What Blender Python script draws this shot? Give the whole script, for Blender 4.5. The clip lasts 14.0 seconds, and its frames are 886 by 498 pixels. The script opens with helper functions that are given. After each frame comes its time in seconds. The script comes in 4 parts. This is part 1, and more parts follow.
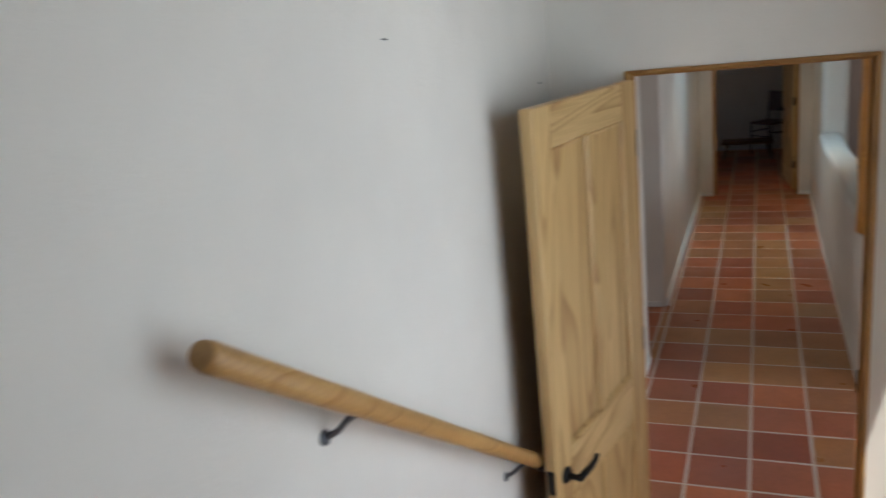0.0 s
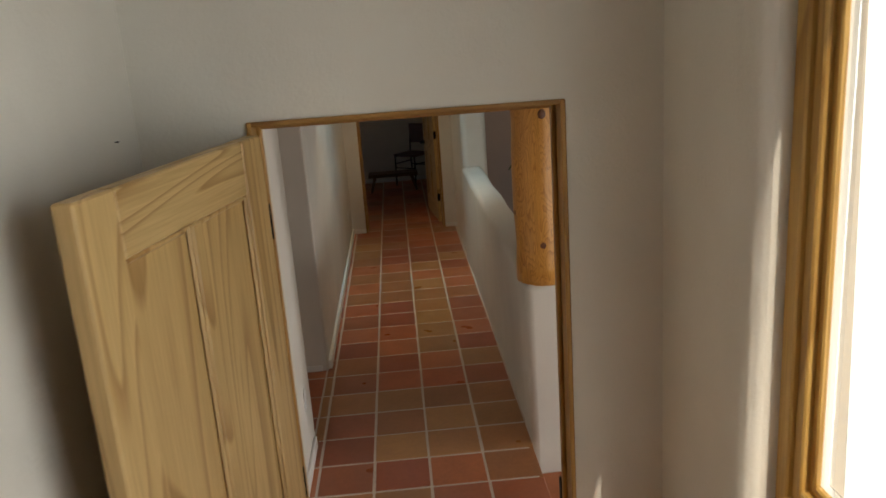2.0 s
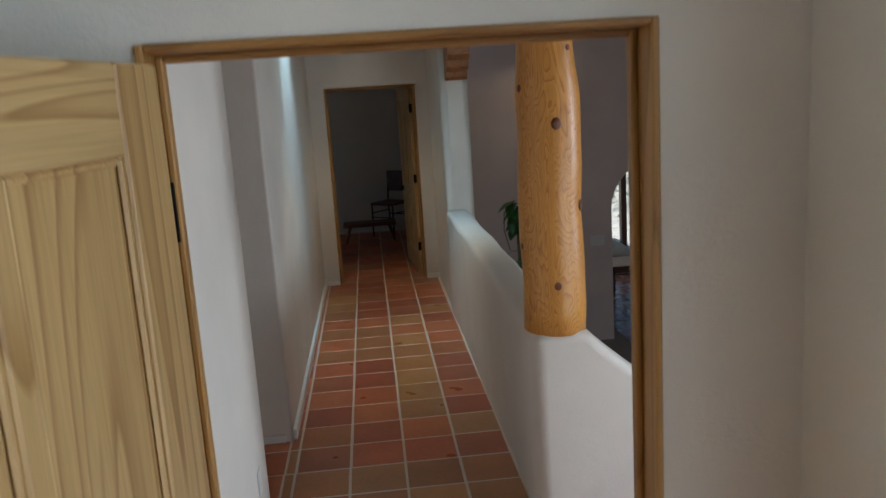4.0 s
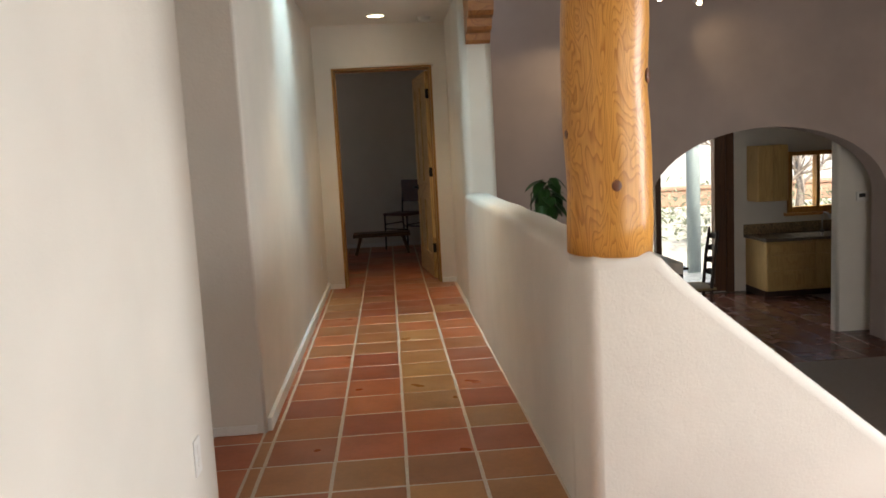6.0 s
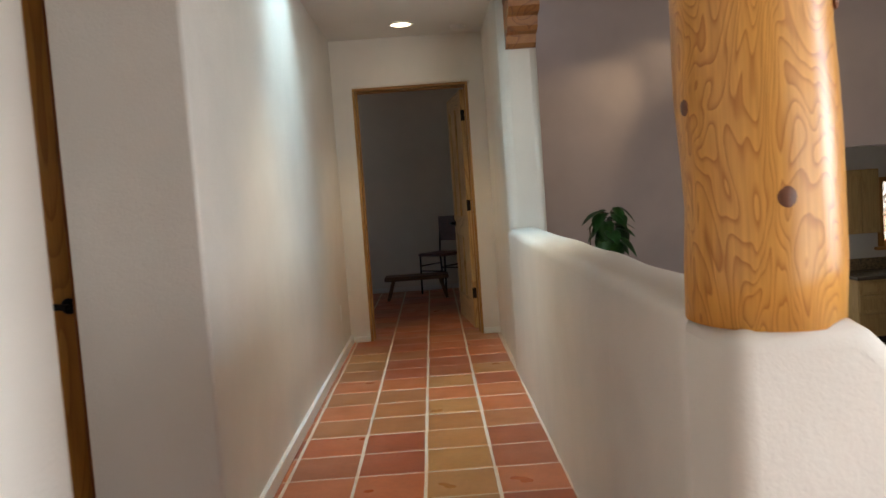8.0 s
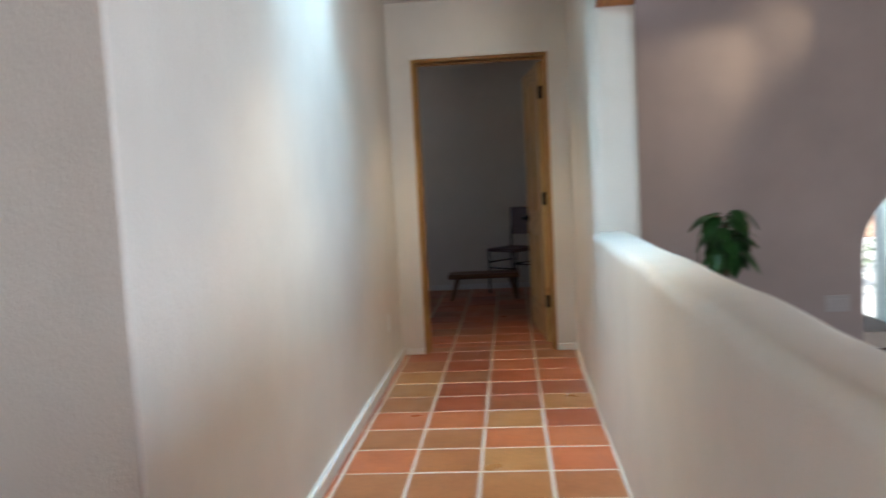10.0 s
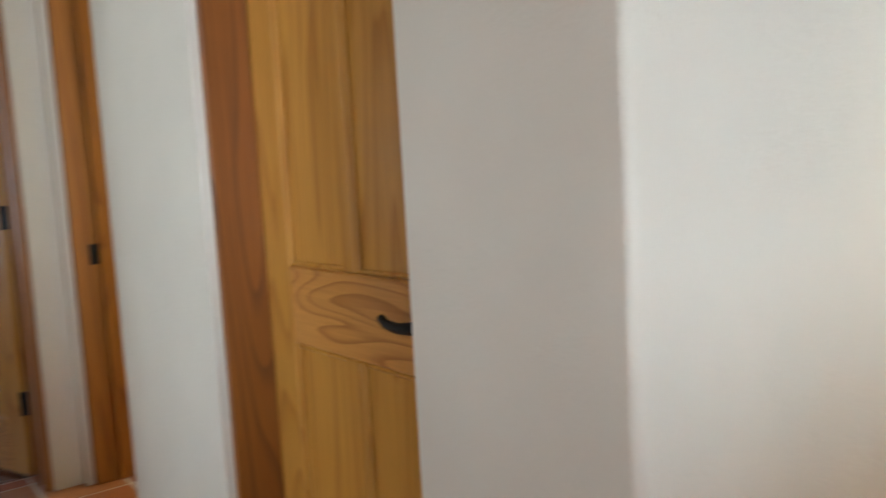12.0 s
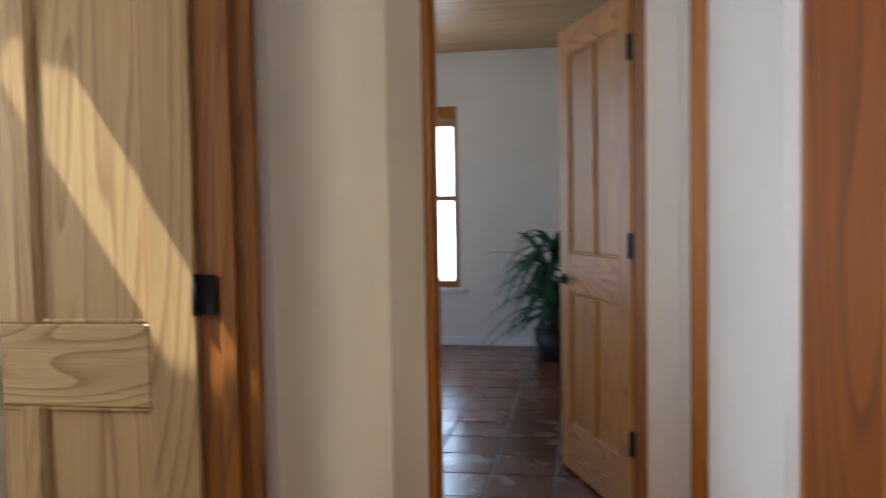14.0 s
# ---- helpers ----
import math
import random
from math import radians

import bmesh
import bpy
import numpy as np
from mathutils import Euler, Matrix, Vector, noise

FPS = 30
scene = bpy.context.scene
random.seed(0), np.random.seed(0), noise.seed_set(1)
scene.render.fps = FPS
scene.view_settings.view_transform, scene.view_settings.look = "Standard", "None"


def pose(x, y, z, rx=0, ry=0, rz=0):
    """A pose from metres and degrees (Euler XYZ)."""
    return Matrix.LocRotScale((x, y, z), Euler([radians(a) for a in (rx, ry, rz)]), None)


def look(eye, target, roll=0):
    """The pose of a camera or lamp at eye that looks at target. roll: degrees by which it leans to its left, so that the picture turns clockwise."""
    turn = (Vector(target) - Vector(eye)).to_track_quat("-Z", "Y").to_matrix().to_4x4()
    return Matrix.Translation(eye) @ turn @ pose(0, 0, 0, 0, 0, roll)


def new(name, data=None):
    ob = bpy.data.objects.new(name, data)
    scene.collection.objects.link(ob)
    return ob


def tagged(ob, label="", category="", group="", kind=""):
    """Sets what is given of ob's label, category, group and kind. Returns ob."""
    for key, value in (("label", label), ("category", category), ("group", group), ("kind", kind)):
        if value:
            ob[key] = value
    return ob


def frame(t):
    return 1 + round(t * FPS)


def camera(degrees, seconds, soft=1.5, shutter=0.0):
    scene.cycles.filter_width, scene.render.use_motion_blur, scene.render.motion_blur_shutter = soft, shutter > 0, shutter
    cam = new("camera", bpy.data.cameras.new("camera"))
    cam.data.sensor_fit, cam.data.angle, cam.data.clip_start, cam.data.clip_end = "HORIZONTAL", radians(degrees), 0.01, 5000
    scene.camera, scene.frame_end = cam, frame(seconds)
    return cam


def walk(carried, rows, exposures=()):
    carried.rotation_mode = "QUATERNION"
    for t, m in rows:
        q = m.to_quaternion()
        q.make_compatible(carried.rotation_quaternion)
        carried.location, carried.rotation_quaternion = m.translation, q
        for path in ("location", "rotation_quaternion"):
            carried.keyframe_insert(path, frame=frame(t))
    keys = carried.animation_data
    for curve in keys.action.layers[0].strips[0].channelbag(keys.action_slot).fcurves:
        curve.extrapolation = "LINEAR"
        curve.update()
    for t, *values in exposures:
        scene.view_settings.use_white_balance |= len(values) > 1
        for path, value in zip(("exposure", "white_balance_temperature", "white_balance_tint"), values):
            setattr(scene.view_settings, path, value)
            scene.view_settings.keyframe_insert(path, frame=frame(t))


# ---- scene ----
cam = camera(58.4, 14.0, shutter=0.5)
PATH = [
    (0, (0.042, -0.012, 2.262), (-0.699, 1.771, 1.743), -6.0),
    (0.5, (0.07, 0.197, 2.262), (-0.376, 2.063, 1.698), -4.3),
    (1, (0.017, 0.404, 2.25), (-0.121, 2.316, 1.679), -3.8),
    (1.5, (-0.044, 0.618, 2.251), (0.002, 2.537, 1.689), -4.5),
    (2, (-0.031, 0.863, 2.257), (0.062, 2.79, 1.731), -4.1),
    (2.5, (-0.03, 1.082, 2.265), (0.119, 3.009, 1.749), -2.9),
    (5, (-0.087, 2.004, 1.607), (0.076, 3.98, 1.35), -4.2),
    (5.5, (-0.025, 2.228, 1.426), (0.053, 4.214, 1.207), -2.1),
    (6, (-0.007, 2.45, 1.281), (0.121, 4.431, 1.036), -3.0),
    (6.5, (-0.032, 2.689, 1.201), (0.094, 4.67, 0.951), -4.3),
    (6.9, (0.001, 2.873, 1.21), (0.087, 4.86, 1.003), -4.1),
    (7, (0.012, 2.924, 1.19), (0.073, 4.913, 0.994), -4.2),
    (9.5, (0.177, 4.28, 1.244), (0.167, 6.277, 1.122), -3.5),
    (9.9, (0.15, 4.425, 1.274), (0.041, 6.415, 1.102), -2.7),
    (10, (0.172, 4.511, 1.24), (-0.001, 6.497, 1.071), -2.9),
    (10.5, (0.17, 4.802, 1.213), (-0.388, 6.713, 1.016), -1.8),
    (11, (0.1, 5.01, 1.204), (-0.778, 6.798, 1.024), -1.8),
    (11.5, (-0.039, 5.205, 1.169), (-1.191, 6.833, 1.023), -2.8),
    (12, (-0.092, 5.428, 1.177), (-1.657, 6.656, 0.976), -3.2),
    (12.5, (-0.115, 5.577, 1.188), (-1.933, 6.381, 0.968), -3.1),
    (13, (-0.249, 5.689, 1.18), (-2.179, 6.167, 0.959), -2.0),
    (13.5, (-0.406, 5.756, 1.202), (-2.397, 5.85, 1.038), -2.7),
    (14, (-0.583, 5.82, 1.222), (-2.553, 5.478, 1.128), -1.0),
]
EXPOSURES = [
    (0.0, -0.3, 6100, 8), (0.6, -0.33, 6200, 5), (1.5, -0.47, 6600, 4), (2.0, -0.62, 7400, 8), (2.7, -0.75, 8300, 8),
    (4.8, -0.08, 4750, 3), (5.2, 0.02, 5100, 4), (6.0, 0.5, 7000, 8), (6.5, 0.5, 7200, 8), (7.2, 0.5, 7000, 8),
    (9.5, 0.86, 6000, 8), (10.5, 1.0, 5700, 5), (11.5, 1.06, 5800, 3), (12.5, 1.2, 6300, 1), (13.5, 1.24, 6100, 5), (14.0, 1.14, 5800, 8),
]
walk(cam, [(t, look(eye, target, roll)) for t, eye, target, roll in PATH], EXPOSURES)

# ---- light ----
SUN = Vector((-0.20, 0.505, -0.845)).normalized()
world = bpy.data.worlds.new("sky")
scene.world = world
world.use_nodes = True
wn = world.node_tree.nodes
sky = wn.new("ShaderNodeTexSky")
sky.sky_type = "NISHITA"
sky.sun_disc = False
sky.sun_elevation = math.asin(-SUN.z)
sky.sun_rotation = math.atan2(-SUN.x, -SUN.y)
wn["Background"].inputs["Strength"].default_value = 0.13
world.node_tree.links.new(sky.outputs["Color"], wn["Background"].inputs["Color"])
sun = new("sun", bpy.data.lights.new("sun", "SUN"))
sun.data.energy, sun.data.angle, sun.data.color = 5.0, radians(0.53), (1.0, 0.95, 0.86)
sun.matrix_world = look((0, 0, 30), Vector((0, 0, 30)) + SUN)


def window_light(name, at, to, sx, sy, watts, color=(0.86, 0.93, 1.0), spread=180):
    """Sky light that enters through an opening."""
    ob = new(name, bpy.data.lights.new(name, "AREA"))
    ob.data.shape, ob.data.size, ob.data.size_y = "RECTANGLE", sx, sy
    ob.data.energy, ob.data.color, ob.data.spread = watts, color, radians(spread)
    ob.matrix_world = look(at, to)
    return ob


def spot_light(name, at, to, watts, cone, blend, color=(1.0, 0.78, 0.5), radius=0.03):
    ob = new(name, bpy.data.lights.new(name, "SPOT"))
    ob.data.energy, ob.data.spot_size, ob.data.spot_blend = watts, radians(cone), blend
    ob.data.color, ob.data.shadow_soft_size = color, radius
    ob.matrix_world = look(at, to)
    return ob


window_light("stair_window_light", (0.89, 1.43, 1.54), (-1, 1.43, 1.5), 1.86, 2.1, 24, (0.80, 0.90, 1.0), 155)
# Lamp under the well's opaque lid, standing in for the skylight's daylight.
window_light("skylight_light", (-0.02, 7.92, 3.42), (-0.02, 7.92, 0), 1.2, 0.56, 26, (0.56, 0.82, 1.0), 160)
window_light("living_window_light", (7.15, 3.95, 1.5), (0, 3.95, 0.4), 1.7, 2.2, 45, (0.88, 0.92, 1.0), 75)
window_light("living_front_light", (2.75, 2.92, 0.85), (2.2, 8, 0.2), 2.3, 1.7, 36, (0.92, 0.94, 1.0))
window_light("patio_sky_light", (3.7, 13.85, 1.85), (3.7, 11.2, -0.6), 1.8, 0.7, 34)
window_light("kitchen_sky_light", (6.0, 13.85, 1.85), (5.8, 11.6, -0.4), 0.9, 0.7, 58)
window_light("plant_room_light", (-7.86, 4.35, 1.35), (-4, 4.35, 1.0), 0.7, 1.5, 7, (0.72, 0.86, 1.0))
window_light("plant_side_light", (-5.9, 3.12, 1.5), (-5.9, 6, 0.6), 1.5, 1.6, 6, (0.62, 0.78, 1.0))
# Added fill behind an unseen opening; warm tint stands for olive wall bounce.
window_light("bath_light", (-2.85, 8.2, 1.5), (-2.6, 6, 1.0), 0.7, 0.9, 12, (1.0, 0.86, 0.62))
window_light("study_window_light", (-3.35, 12.2, 1.4), (0, 12.0, 0.4), 0.9, 1.0, 1.9, (0.7, 0.8, 1.0))
window_light("side_room_light", (-1.6, 2.96, 1.55), (-2.05, 6.1, 1.0), 0.8, 1.2, 7.5, (0.92, 0.96, 1.0), 130)
for cy in (7.27, 9.66):
    spot_light("can_light", (-0.03, cy, 2.47), (-0.03, cy, 0), 34, 84, 0.9, radius=0.06)
spot_light("track_spot", (2.31, 9.60, 2.50), (1.31, 10.10, 1.647), 15, 50, 0.8)
spot_light("track_spot", (2.575, 9.60, 2.50), (1.93, 10.15, 2.05), 7, 42, 0.9)
spot_light("track_spot", (2.855, 9.60, 2.46), (3.40, 10.15, 2.10), 4, 60, 0.8)


# ---- materials ----
def nodes_of(name):
    m = bpy.data.materials.new(name)
    m.use_nodes = True
    t = m.node_tree
    return m, t.nodes, t.links, t.nodes["Principled BSDF"]


def ramp(nt, links, src, stops):
    r = nt.new("ShaderNodeValToRGB")
    while len(r.color_ramp.elements) < len(stops):
        r.color_ramp.elements.new(0.5)
    for e, (p, c) in zip(r.color_ramp.elements, stops):
        e.position, e.color = p, (*c, 1)
    links.new(src, r.inputs["Fac"])
    return r.outputs["Color"]


def noise_node(nt, links, vec, scale, detail=4.0, rough=0.55, distortion=0.0):
    n = nt.new("ShaderNodeTexNoise")
    n.inputs["Scale"].default_value, n.inputs["Detail"].default_value = scale, detail
    n.inputs["Roughness"].default_value, n.inputs["Distortion"].default_value = rough, distortion
    if vec is not None:
        links.new(vec, n.inputs["Vector"])
    return n.outputs["Fac"]


def bump(nt, links, bsdf, height, strength, distance):
    b = nt.new("ShaderNodeBump")
    b.inputs["Strength"].default_value, b.inputs["Distance"].default_value = strength, distance
    links.new(height, b.inputs["Height"])
    links.new(b.outputs["Normal"], bsdf.inputs["Normal"])


def mix(nt, links, fac, a, b, kind="MIX"):
    m = nt.new("ShaderNodeMix")
    m.data_type, m.blend_type = "RGBA", kind
    for sock, v in ((m.inputs[0], fac), (m.inputs[6], a), (m.inputs[7], b)):
        if isinstance(v, bpy.types.NodeSocket):
            links.new(v, sock)
        else:
            sock.default_value = v if isinstance(v, float) else (*v, 1)
    return m.outputs[2]


def plaster(name, base, var=0.03, relief=0.16):
    """Hand-trowelled plaster: faint clouding, fine grain and slow undulation."""
    m, nt, ln, p = nodes_of(name)
    co = nt.new("ShaderNodeNewGeometry").outputs["Position"]
    big = noise_node(nt, ln, co, 1.7, 3)
    lo = tuple(max(0, c * (1 - 2.2 * var)) for c in base)
    hi = tuple(min(1, c * (1 + var)) for c in base)
    ln.new(ramp(nt, ln, big, [(0.3, lo), (0.7, hi)]), p.inputs["Base Color"])
    fine = noise_node(nt, ln, co, 95, 4, 0.65)
    mid = noise_node(nt, ln, co, 9, 4, 0.55)
    add = nt.new("ShaderNodeMath")
    add.operation = "MULTIPLY_ADD"
    ln.new(mid, add.inputs[0])
    add.inputs[1].default_value = 2.5
    ln.new(fine, add.inputs[2])
    bump(nt, ln, p, add.outputs[0], relief, 0.006)
    p.inputs["Roughness"].default_value = 0.85
    return m


def plain(name, base, rough=0.5, metal=0.0, var=0.12, scale=30.0):
    m, nt, ln, p = nodes_of(name)
    co = nt.new("ShaderNodeTexCoord").outputs["Object"]
    f = noise_node(nt, ln, co, scale, 4)
    ln.new(ramp(nt, ln, f, [(0.3, tuple(c * (1 - var) for c in base)), (0.7, tuple(min(1, c * (1 + var)) for c in base))]), p.inputs["Base Color"])
    p.inputs["Roughness"].default_value, p.inputs["Metallic"].default_value = rough, metal
    bump(nt, ln, p, f, 0.08, 0.002)
    return m


def pine(name, axis, light, dark, rough=0.42, ring=1.0, stretch=0.075, count=21.0):
    """Varnished pine with long grain along the given local axis, cathedral figure and a slow change of tone."""
    m, nt, ln, p = nodes_of(name)
    tc = nt.new("ShaderNodeTexCoord")
    rnd = nt.new("ShaderNodeObjectInfo").outputs["Random"]
    shift = nt.new("ShaderNodeVectorMath")
    shift.operation = "SCALE"
    shift.inputs[0].default_value = (7.3, 5.1, 9.7)
    ln.new(rnd, shift.inputs["Scale"])
    addv = nt.new("ShaderNodeVectorMath")
    ln.new(tc.outputs["Object"], addv.inputs[0])
    ln.new(shift.outputs["Vector"], addv.inputs[1])
    mp = nt.new("ShaderNodeMapping")
    s = [1.0, 1.0, 1.0]
    s["xyz".index(axis)] = stretch
    mp.inputs["Scale"].default_value = s
    ln.new(addv.outputs["Vector"], mp.inputs["Vector"])
    wob = noise_node(nt, ln, mp.outputs["Vector"], 3.2 * ring, 2, 0.5, 0.6)
    mul = nt.new("ShaderNodeMath")
    mul.operation = "MULTIPLY"
    mul.inputs[1].default_value = count
    ln.new(wob, mul.inputs[0])
    fr = nt.new("ShaderNodeMath")
    fr.operation = "FRACT"
    ln.new(mul.outputs[0], fr.inputs[0])
    mp2 = nt.new("ShaderNodeMapping")
    s2 = [1.0, 1.0, 1.0]
    s2["xyz".index(axis)] = 0.03
    mp2.inputs["Scale"].default_value = s2
    ln.new(addv.outputs["Vector"], mp2.inputs["Vector"])
    fib = noise_node(nt, ln, mp2.outputs["Vector"], 160, 3, 0.6)
    slow = noise_node(nt, ln, mp.outputs["Vector"], 4.0, 2)
    rings = ramp(nt, ln, fr.outputs[0], [(0.0, light), (0.62, tuple(l * 0.8 + d * 0.2 for l, d in zip(light, dark))), (0.93, dark), (1.0, light)])
    fibre = ramp(nt, ln, fib, [(0.25, (0.78, 0.74, 0.68)), (0.7, (1.0, 1.0, 1.0))])
    tone = ramp(nt, ln, slow, [(0.3, (0.82, 0.78, 0.74)), (0.7, (1.0, 1.0, 1.0))])
    c = mix(nt, ln, 1.0, rings, fibre, "MULTIPLY")
    c = mix(nt, ln, 1.0, c, tone, "MULTIPLY")
    ln.new(c, p.inputs["Base Color"])
    p.inputs["Roughness"].default_value = rough
    bump(nt, ln, p, fib, 0.12, 0.001)
    return m


def clay(name, stops, rough=0.33, relief=0.03):
    """Sealed terracotta: each tile its own tone, mottled, with paler burnt corners."""
    m, nt, ln, p = nodes_of(name)
    tc = nt.new("ShaderNodeTexCoord").outputs["Object"]
    rnd = nt.new("ShaderNodeObjectInfo").outputs["Random"]
    sc = nt.new("ShaderNodeVectorMath")
    sc.operation = "SCALE"
    sc.inputs[0].default_value = (31.0, 17.0, 23.0)
    ln.new(rnd, sc.inputs["Scale"])
    ad = nt.new("ShaderNodeVectorMath")
    ln.new(tc, ad.inputs[0])
    ln.new(sc.outputs["Vector"], ad.inputs[1])
    big = noise_node(nt, ln, ad.outputs["Vector"], 5.5, 2, 0.4)
    fine = noise_node(nt, ln, ad.outputs["Vector"], 38, 5, 0.6)
    base = ramp(nt, ln, rnd, stops)
    pale = mix(nt, ln, 0.25, base, stops[-1][1])
    fac = ramp(nt, ln, big, [(0.42, (0, 0, 0)), (0.85, (1, 1, 1))])
    c = mix(nt, ln, fac, base, pale)
    smoky = ramp(nt, ln, noise_node(nt, ln, ad.outputs["Vector"], 3.1, 3, 0.5), [(0.28, (0.5, 0.45, 0.42)), (0.62, (1.0, 1.0, 1.0))])
    c = mix(nt, ln, 0.35, c, smoky, "MULTIPLY")
    grain = ramp(nt, ln, fine, [(0.3, (0.9, 0.89, 0.88)), (0.65, (1.03, 1.02, 1.02))])
    c = mix(nt, ln, 1.0, c, grain, "MULTIPLY")
    ln.new(c, p.inputs["Base Color"])
    rr = ramp(nt, ln, big, [(0.25, (rough - 0.06,) * 3), (0.75, (rough + 0.12,) * 3)])
    ln.new(rr, p.inputs["Roughness"])
    mid = noise_node(nt, ln, ad.outputs["Vector"], 12, 3)
    bump(nt, ln, p, mid, relief, 0.004)
    return m


PLASTER = plaster("white_plaster", (0.735, 0.695, 0.63), 0.035, 0.26)
# Mauve-brown plaster, with the living room's shade put into its base colour.
PLASTER_LIV_SHADED = plaster("shaded_living_plaster", (0.45, 0.37, 0.34), 0.05)
CEIL = plaster("ceiling_plaster", (0.74, 0.72, 0.68), 0.02, 0.15)
GREEN_PLASTER = plaster("olive_wall", (0.5, 0.46, 0.2), 0.05)
TRIM_WHITE = plain("white_painted_wood", (0.78, 0.77, 0.74), 0.45, 0, 0.04)
PALE_V = pine("pale_pine_upright", "z", (0.72, 0.50, 0.225), (0.47, 0.28, 0.105))
PALE_H = pine("pale_pine_level", "x", (0.72, 0.51, 0.24), (0.44, 0.26, 0.095), stretch=0.2)
GOLD_V = pine("amber_pine_upright", "z", (0.60, 0.30, 0.055), (0.43, 0.18, 0.026), 0.4)
GOLD_H = pine("amber_pine_level", "x", (0.66, 0.32, 0.08), (0.40, 0.155, 0.03), stretch=0.2)
FRAME_V = pine("frame_wood_upright", "z", (0.43, 0.165, 0.022), (0.27, 0.088, 0.012))
FRAME_H = pine("frame_wood_level", "x", (0.43, 0.165, 0.022), (0.27, 0.088, 0.012))
FRAME_Y = pine("frame_wood_along", "y", (0.43, 0.165, 0.022), (0.27, 0.088, 0.012))
DEEP_V = pine("deep_red_jamb_upright", "z", (0.30, 0.10, 0.014), (0.18, 0.055, 0.009))
DEEP_H = pine("deep_red_jamb_level", "x", (0.30, 0.10, 0.014), (0.18, 0.055, 0.009))
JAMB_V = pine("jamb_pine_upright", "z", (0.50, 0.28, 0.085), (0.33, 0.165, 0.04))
# Level copy is darker than the jambs, with the head's shadow in its colour.
JAMB_H_SHADED = pine("shaded_jamb_pine_level", "x", (0.40, 0.21, 0.06), (0.27, 0.125, 0.03))
WIN_V = pine("window_pine_upright", "z", (0.62, 0.38, 0.11), (0.42, 0.22, 0.05))
WIN_Y = pine("window_pine_level", "y", (0.62, 0.38, 0.11), (0.42, 0.22, 0.05))
POST_WOOD = pine("peeled_log", "z", (0.78, 0.40, 0.095), (0.52, 0.21, 0.04), 0.36, 2.6, 0.3, 26.0)
BEAM_Y = pine("beam_along", "y", (0.40, 0.17, 0.05), (0.24, 0.09, 0.025), 0.45)
BEAM_X = pine("beam_across", "x", (0.36, 0.15, 0.045), (0.22, 0.08, 0.022), 0.45)
RAIL_WOOD = pine("rail_wood", "y", (0.55, 0.33, 0.12), (0.40, 0.21, 0.06), 0.35)
PLANK = pine("ceiling_planks", "y", (0.55, 0.36, 0.16), (0.38, 0.22, 0.08))
CABINET_WOOD = pine("maple_cabinet", "z", (0.70, 0.48, 0.20), (0.60, 0.38, 0.14))
CASING_WOOD = pine("dark_casing", "z", (0.13, 0.055, 0.022), (0.07, 0.028, 0.012), 0.45)
DARK_WOOD = pine("dark_stained_wood", "z", (0.05, 0.025, 0.014), (0.025, 0.012, 0.008), 0.55)
BENCH_WOOD = pine("rustic_wood", "x", (0.20, 0.10, 0.05), (0.10, 0.05, 0.025), 0.5)
KNOT = plain("knot_wood", (0.13, 0.045, 0.018), 0.45, 0, 0.35, 60)
IRON = plain("black_iron", (0.014, 0.013, 0.013), 0.55, 0.0)
IRON.node_tree.nodes["Principled BSDF"].inputs["Specular IOR Level"].default_value = 0.15
PEWTER = plain("dark_bracket_metal", (0.12, 0.12, 0.13), 0.35, 0.9)
STEEL = plain("brushed_steel", (0.55, 0.55, 0.56), 0.3, 1.0)
# White plastic, its colour darkened to match the shaded arch wall.
PLATE_DIMMED = plain("dimmed_white_switch_plate", (0.46, 0.43, 0.42), 0.4, 0, 0.03)
PLASTIC = plain("white_plastic", (0.74, 0.73, 0.70), 0.35, 0, 0.02)
GROUT = plain("pale_grout", (0.64, 0.56, 0.48), 0.6, 0, 0.15, 90)
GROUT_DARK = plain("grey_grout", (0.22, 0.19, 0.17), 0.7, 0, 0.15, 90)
RED = (0.52, 0.135, 0.052)
BRICK = (0.58, 0.185, 0.07)
BROWN = (0.44, 0.17, 0.062)
TAN = (0.55, 0.275, 0.095)
CLAY = clay("terracotta", [(0.0, (0.34, 0.08, 0.036)), (0.25, RED), (0.5, BRICK), (0.7, (0.36, 0.1, 0.05)), (0.88, BROWN), (1.0, (0.37, 0.16, 0.07))])
CLAY_TAN = clay("tan_terracotta", [(0.0, BROWN), (0.4, TAN), (0.8, (0.40, 0.185, 0.075)), (1.0, (0.45, 0.24, 0.10))])
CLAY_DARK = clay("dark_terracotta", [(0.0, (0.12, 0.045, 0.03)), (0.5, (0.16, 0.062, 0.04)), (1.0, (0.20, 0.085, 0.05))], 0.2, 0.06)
LEATHER = plain("dark_red_leather", (0.085, 0.022, 0.014), 0.45, 0, 0.25, 25)
RUSH = plain("woven_rush", (0.30, 0.21, 0.10), 0.7, 0, 0.3, 120)
LEAF = plain("deep_green_leaf", (0.035, 0.10, 0.022), 0.38, 0, 0.35, 14)
LEAF_BLUE = plain("strap_leaf_green", (0.05, 0.15, 0.085), 0.24, 0, 0.4, 9)
STEM = plain("mossy_stem", (0.07, 0.06, 0.03), 0.8, 0, 0.3)
BARK = plain("pale_bark", (0.40, 0.33, 0.28), 0.85, 0, 0.3, 20)
TABLE_TOP = plain("dark_polished_top", (0.025, 0.018, 0.014), 0.12, 0, 0.2, 12)
POT = plain("black_pot", (0.02, 0.02, 0.022), 0.4)
GRANITE = plain("speckled_granite", (0.13, 0.10, 0.07), 0.2, 0, 0.6, 160)
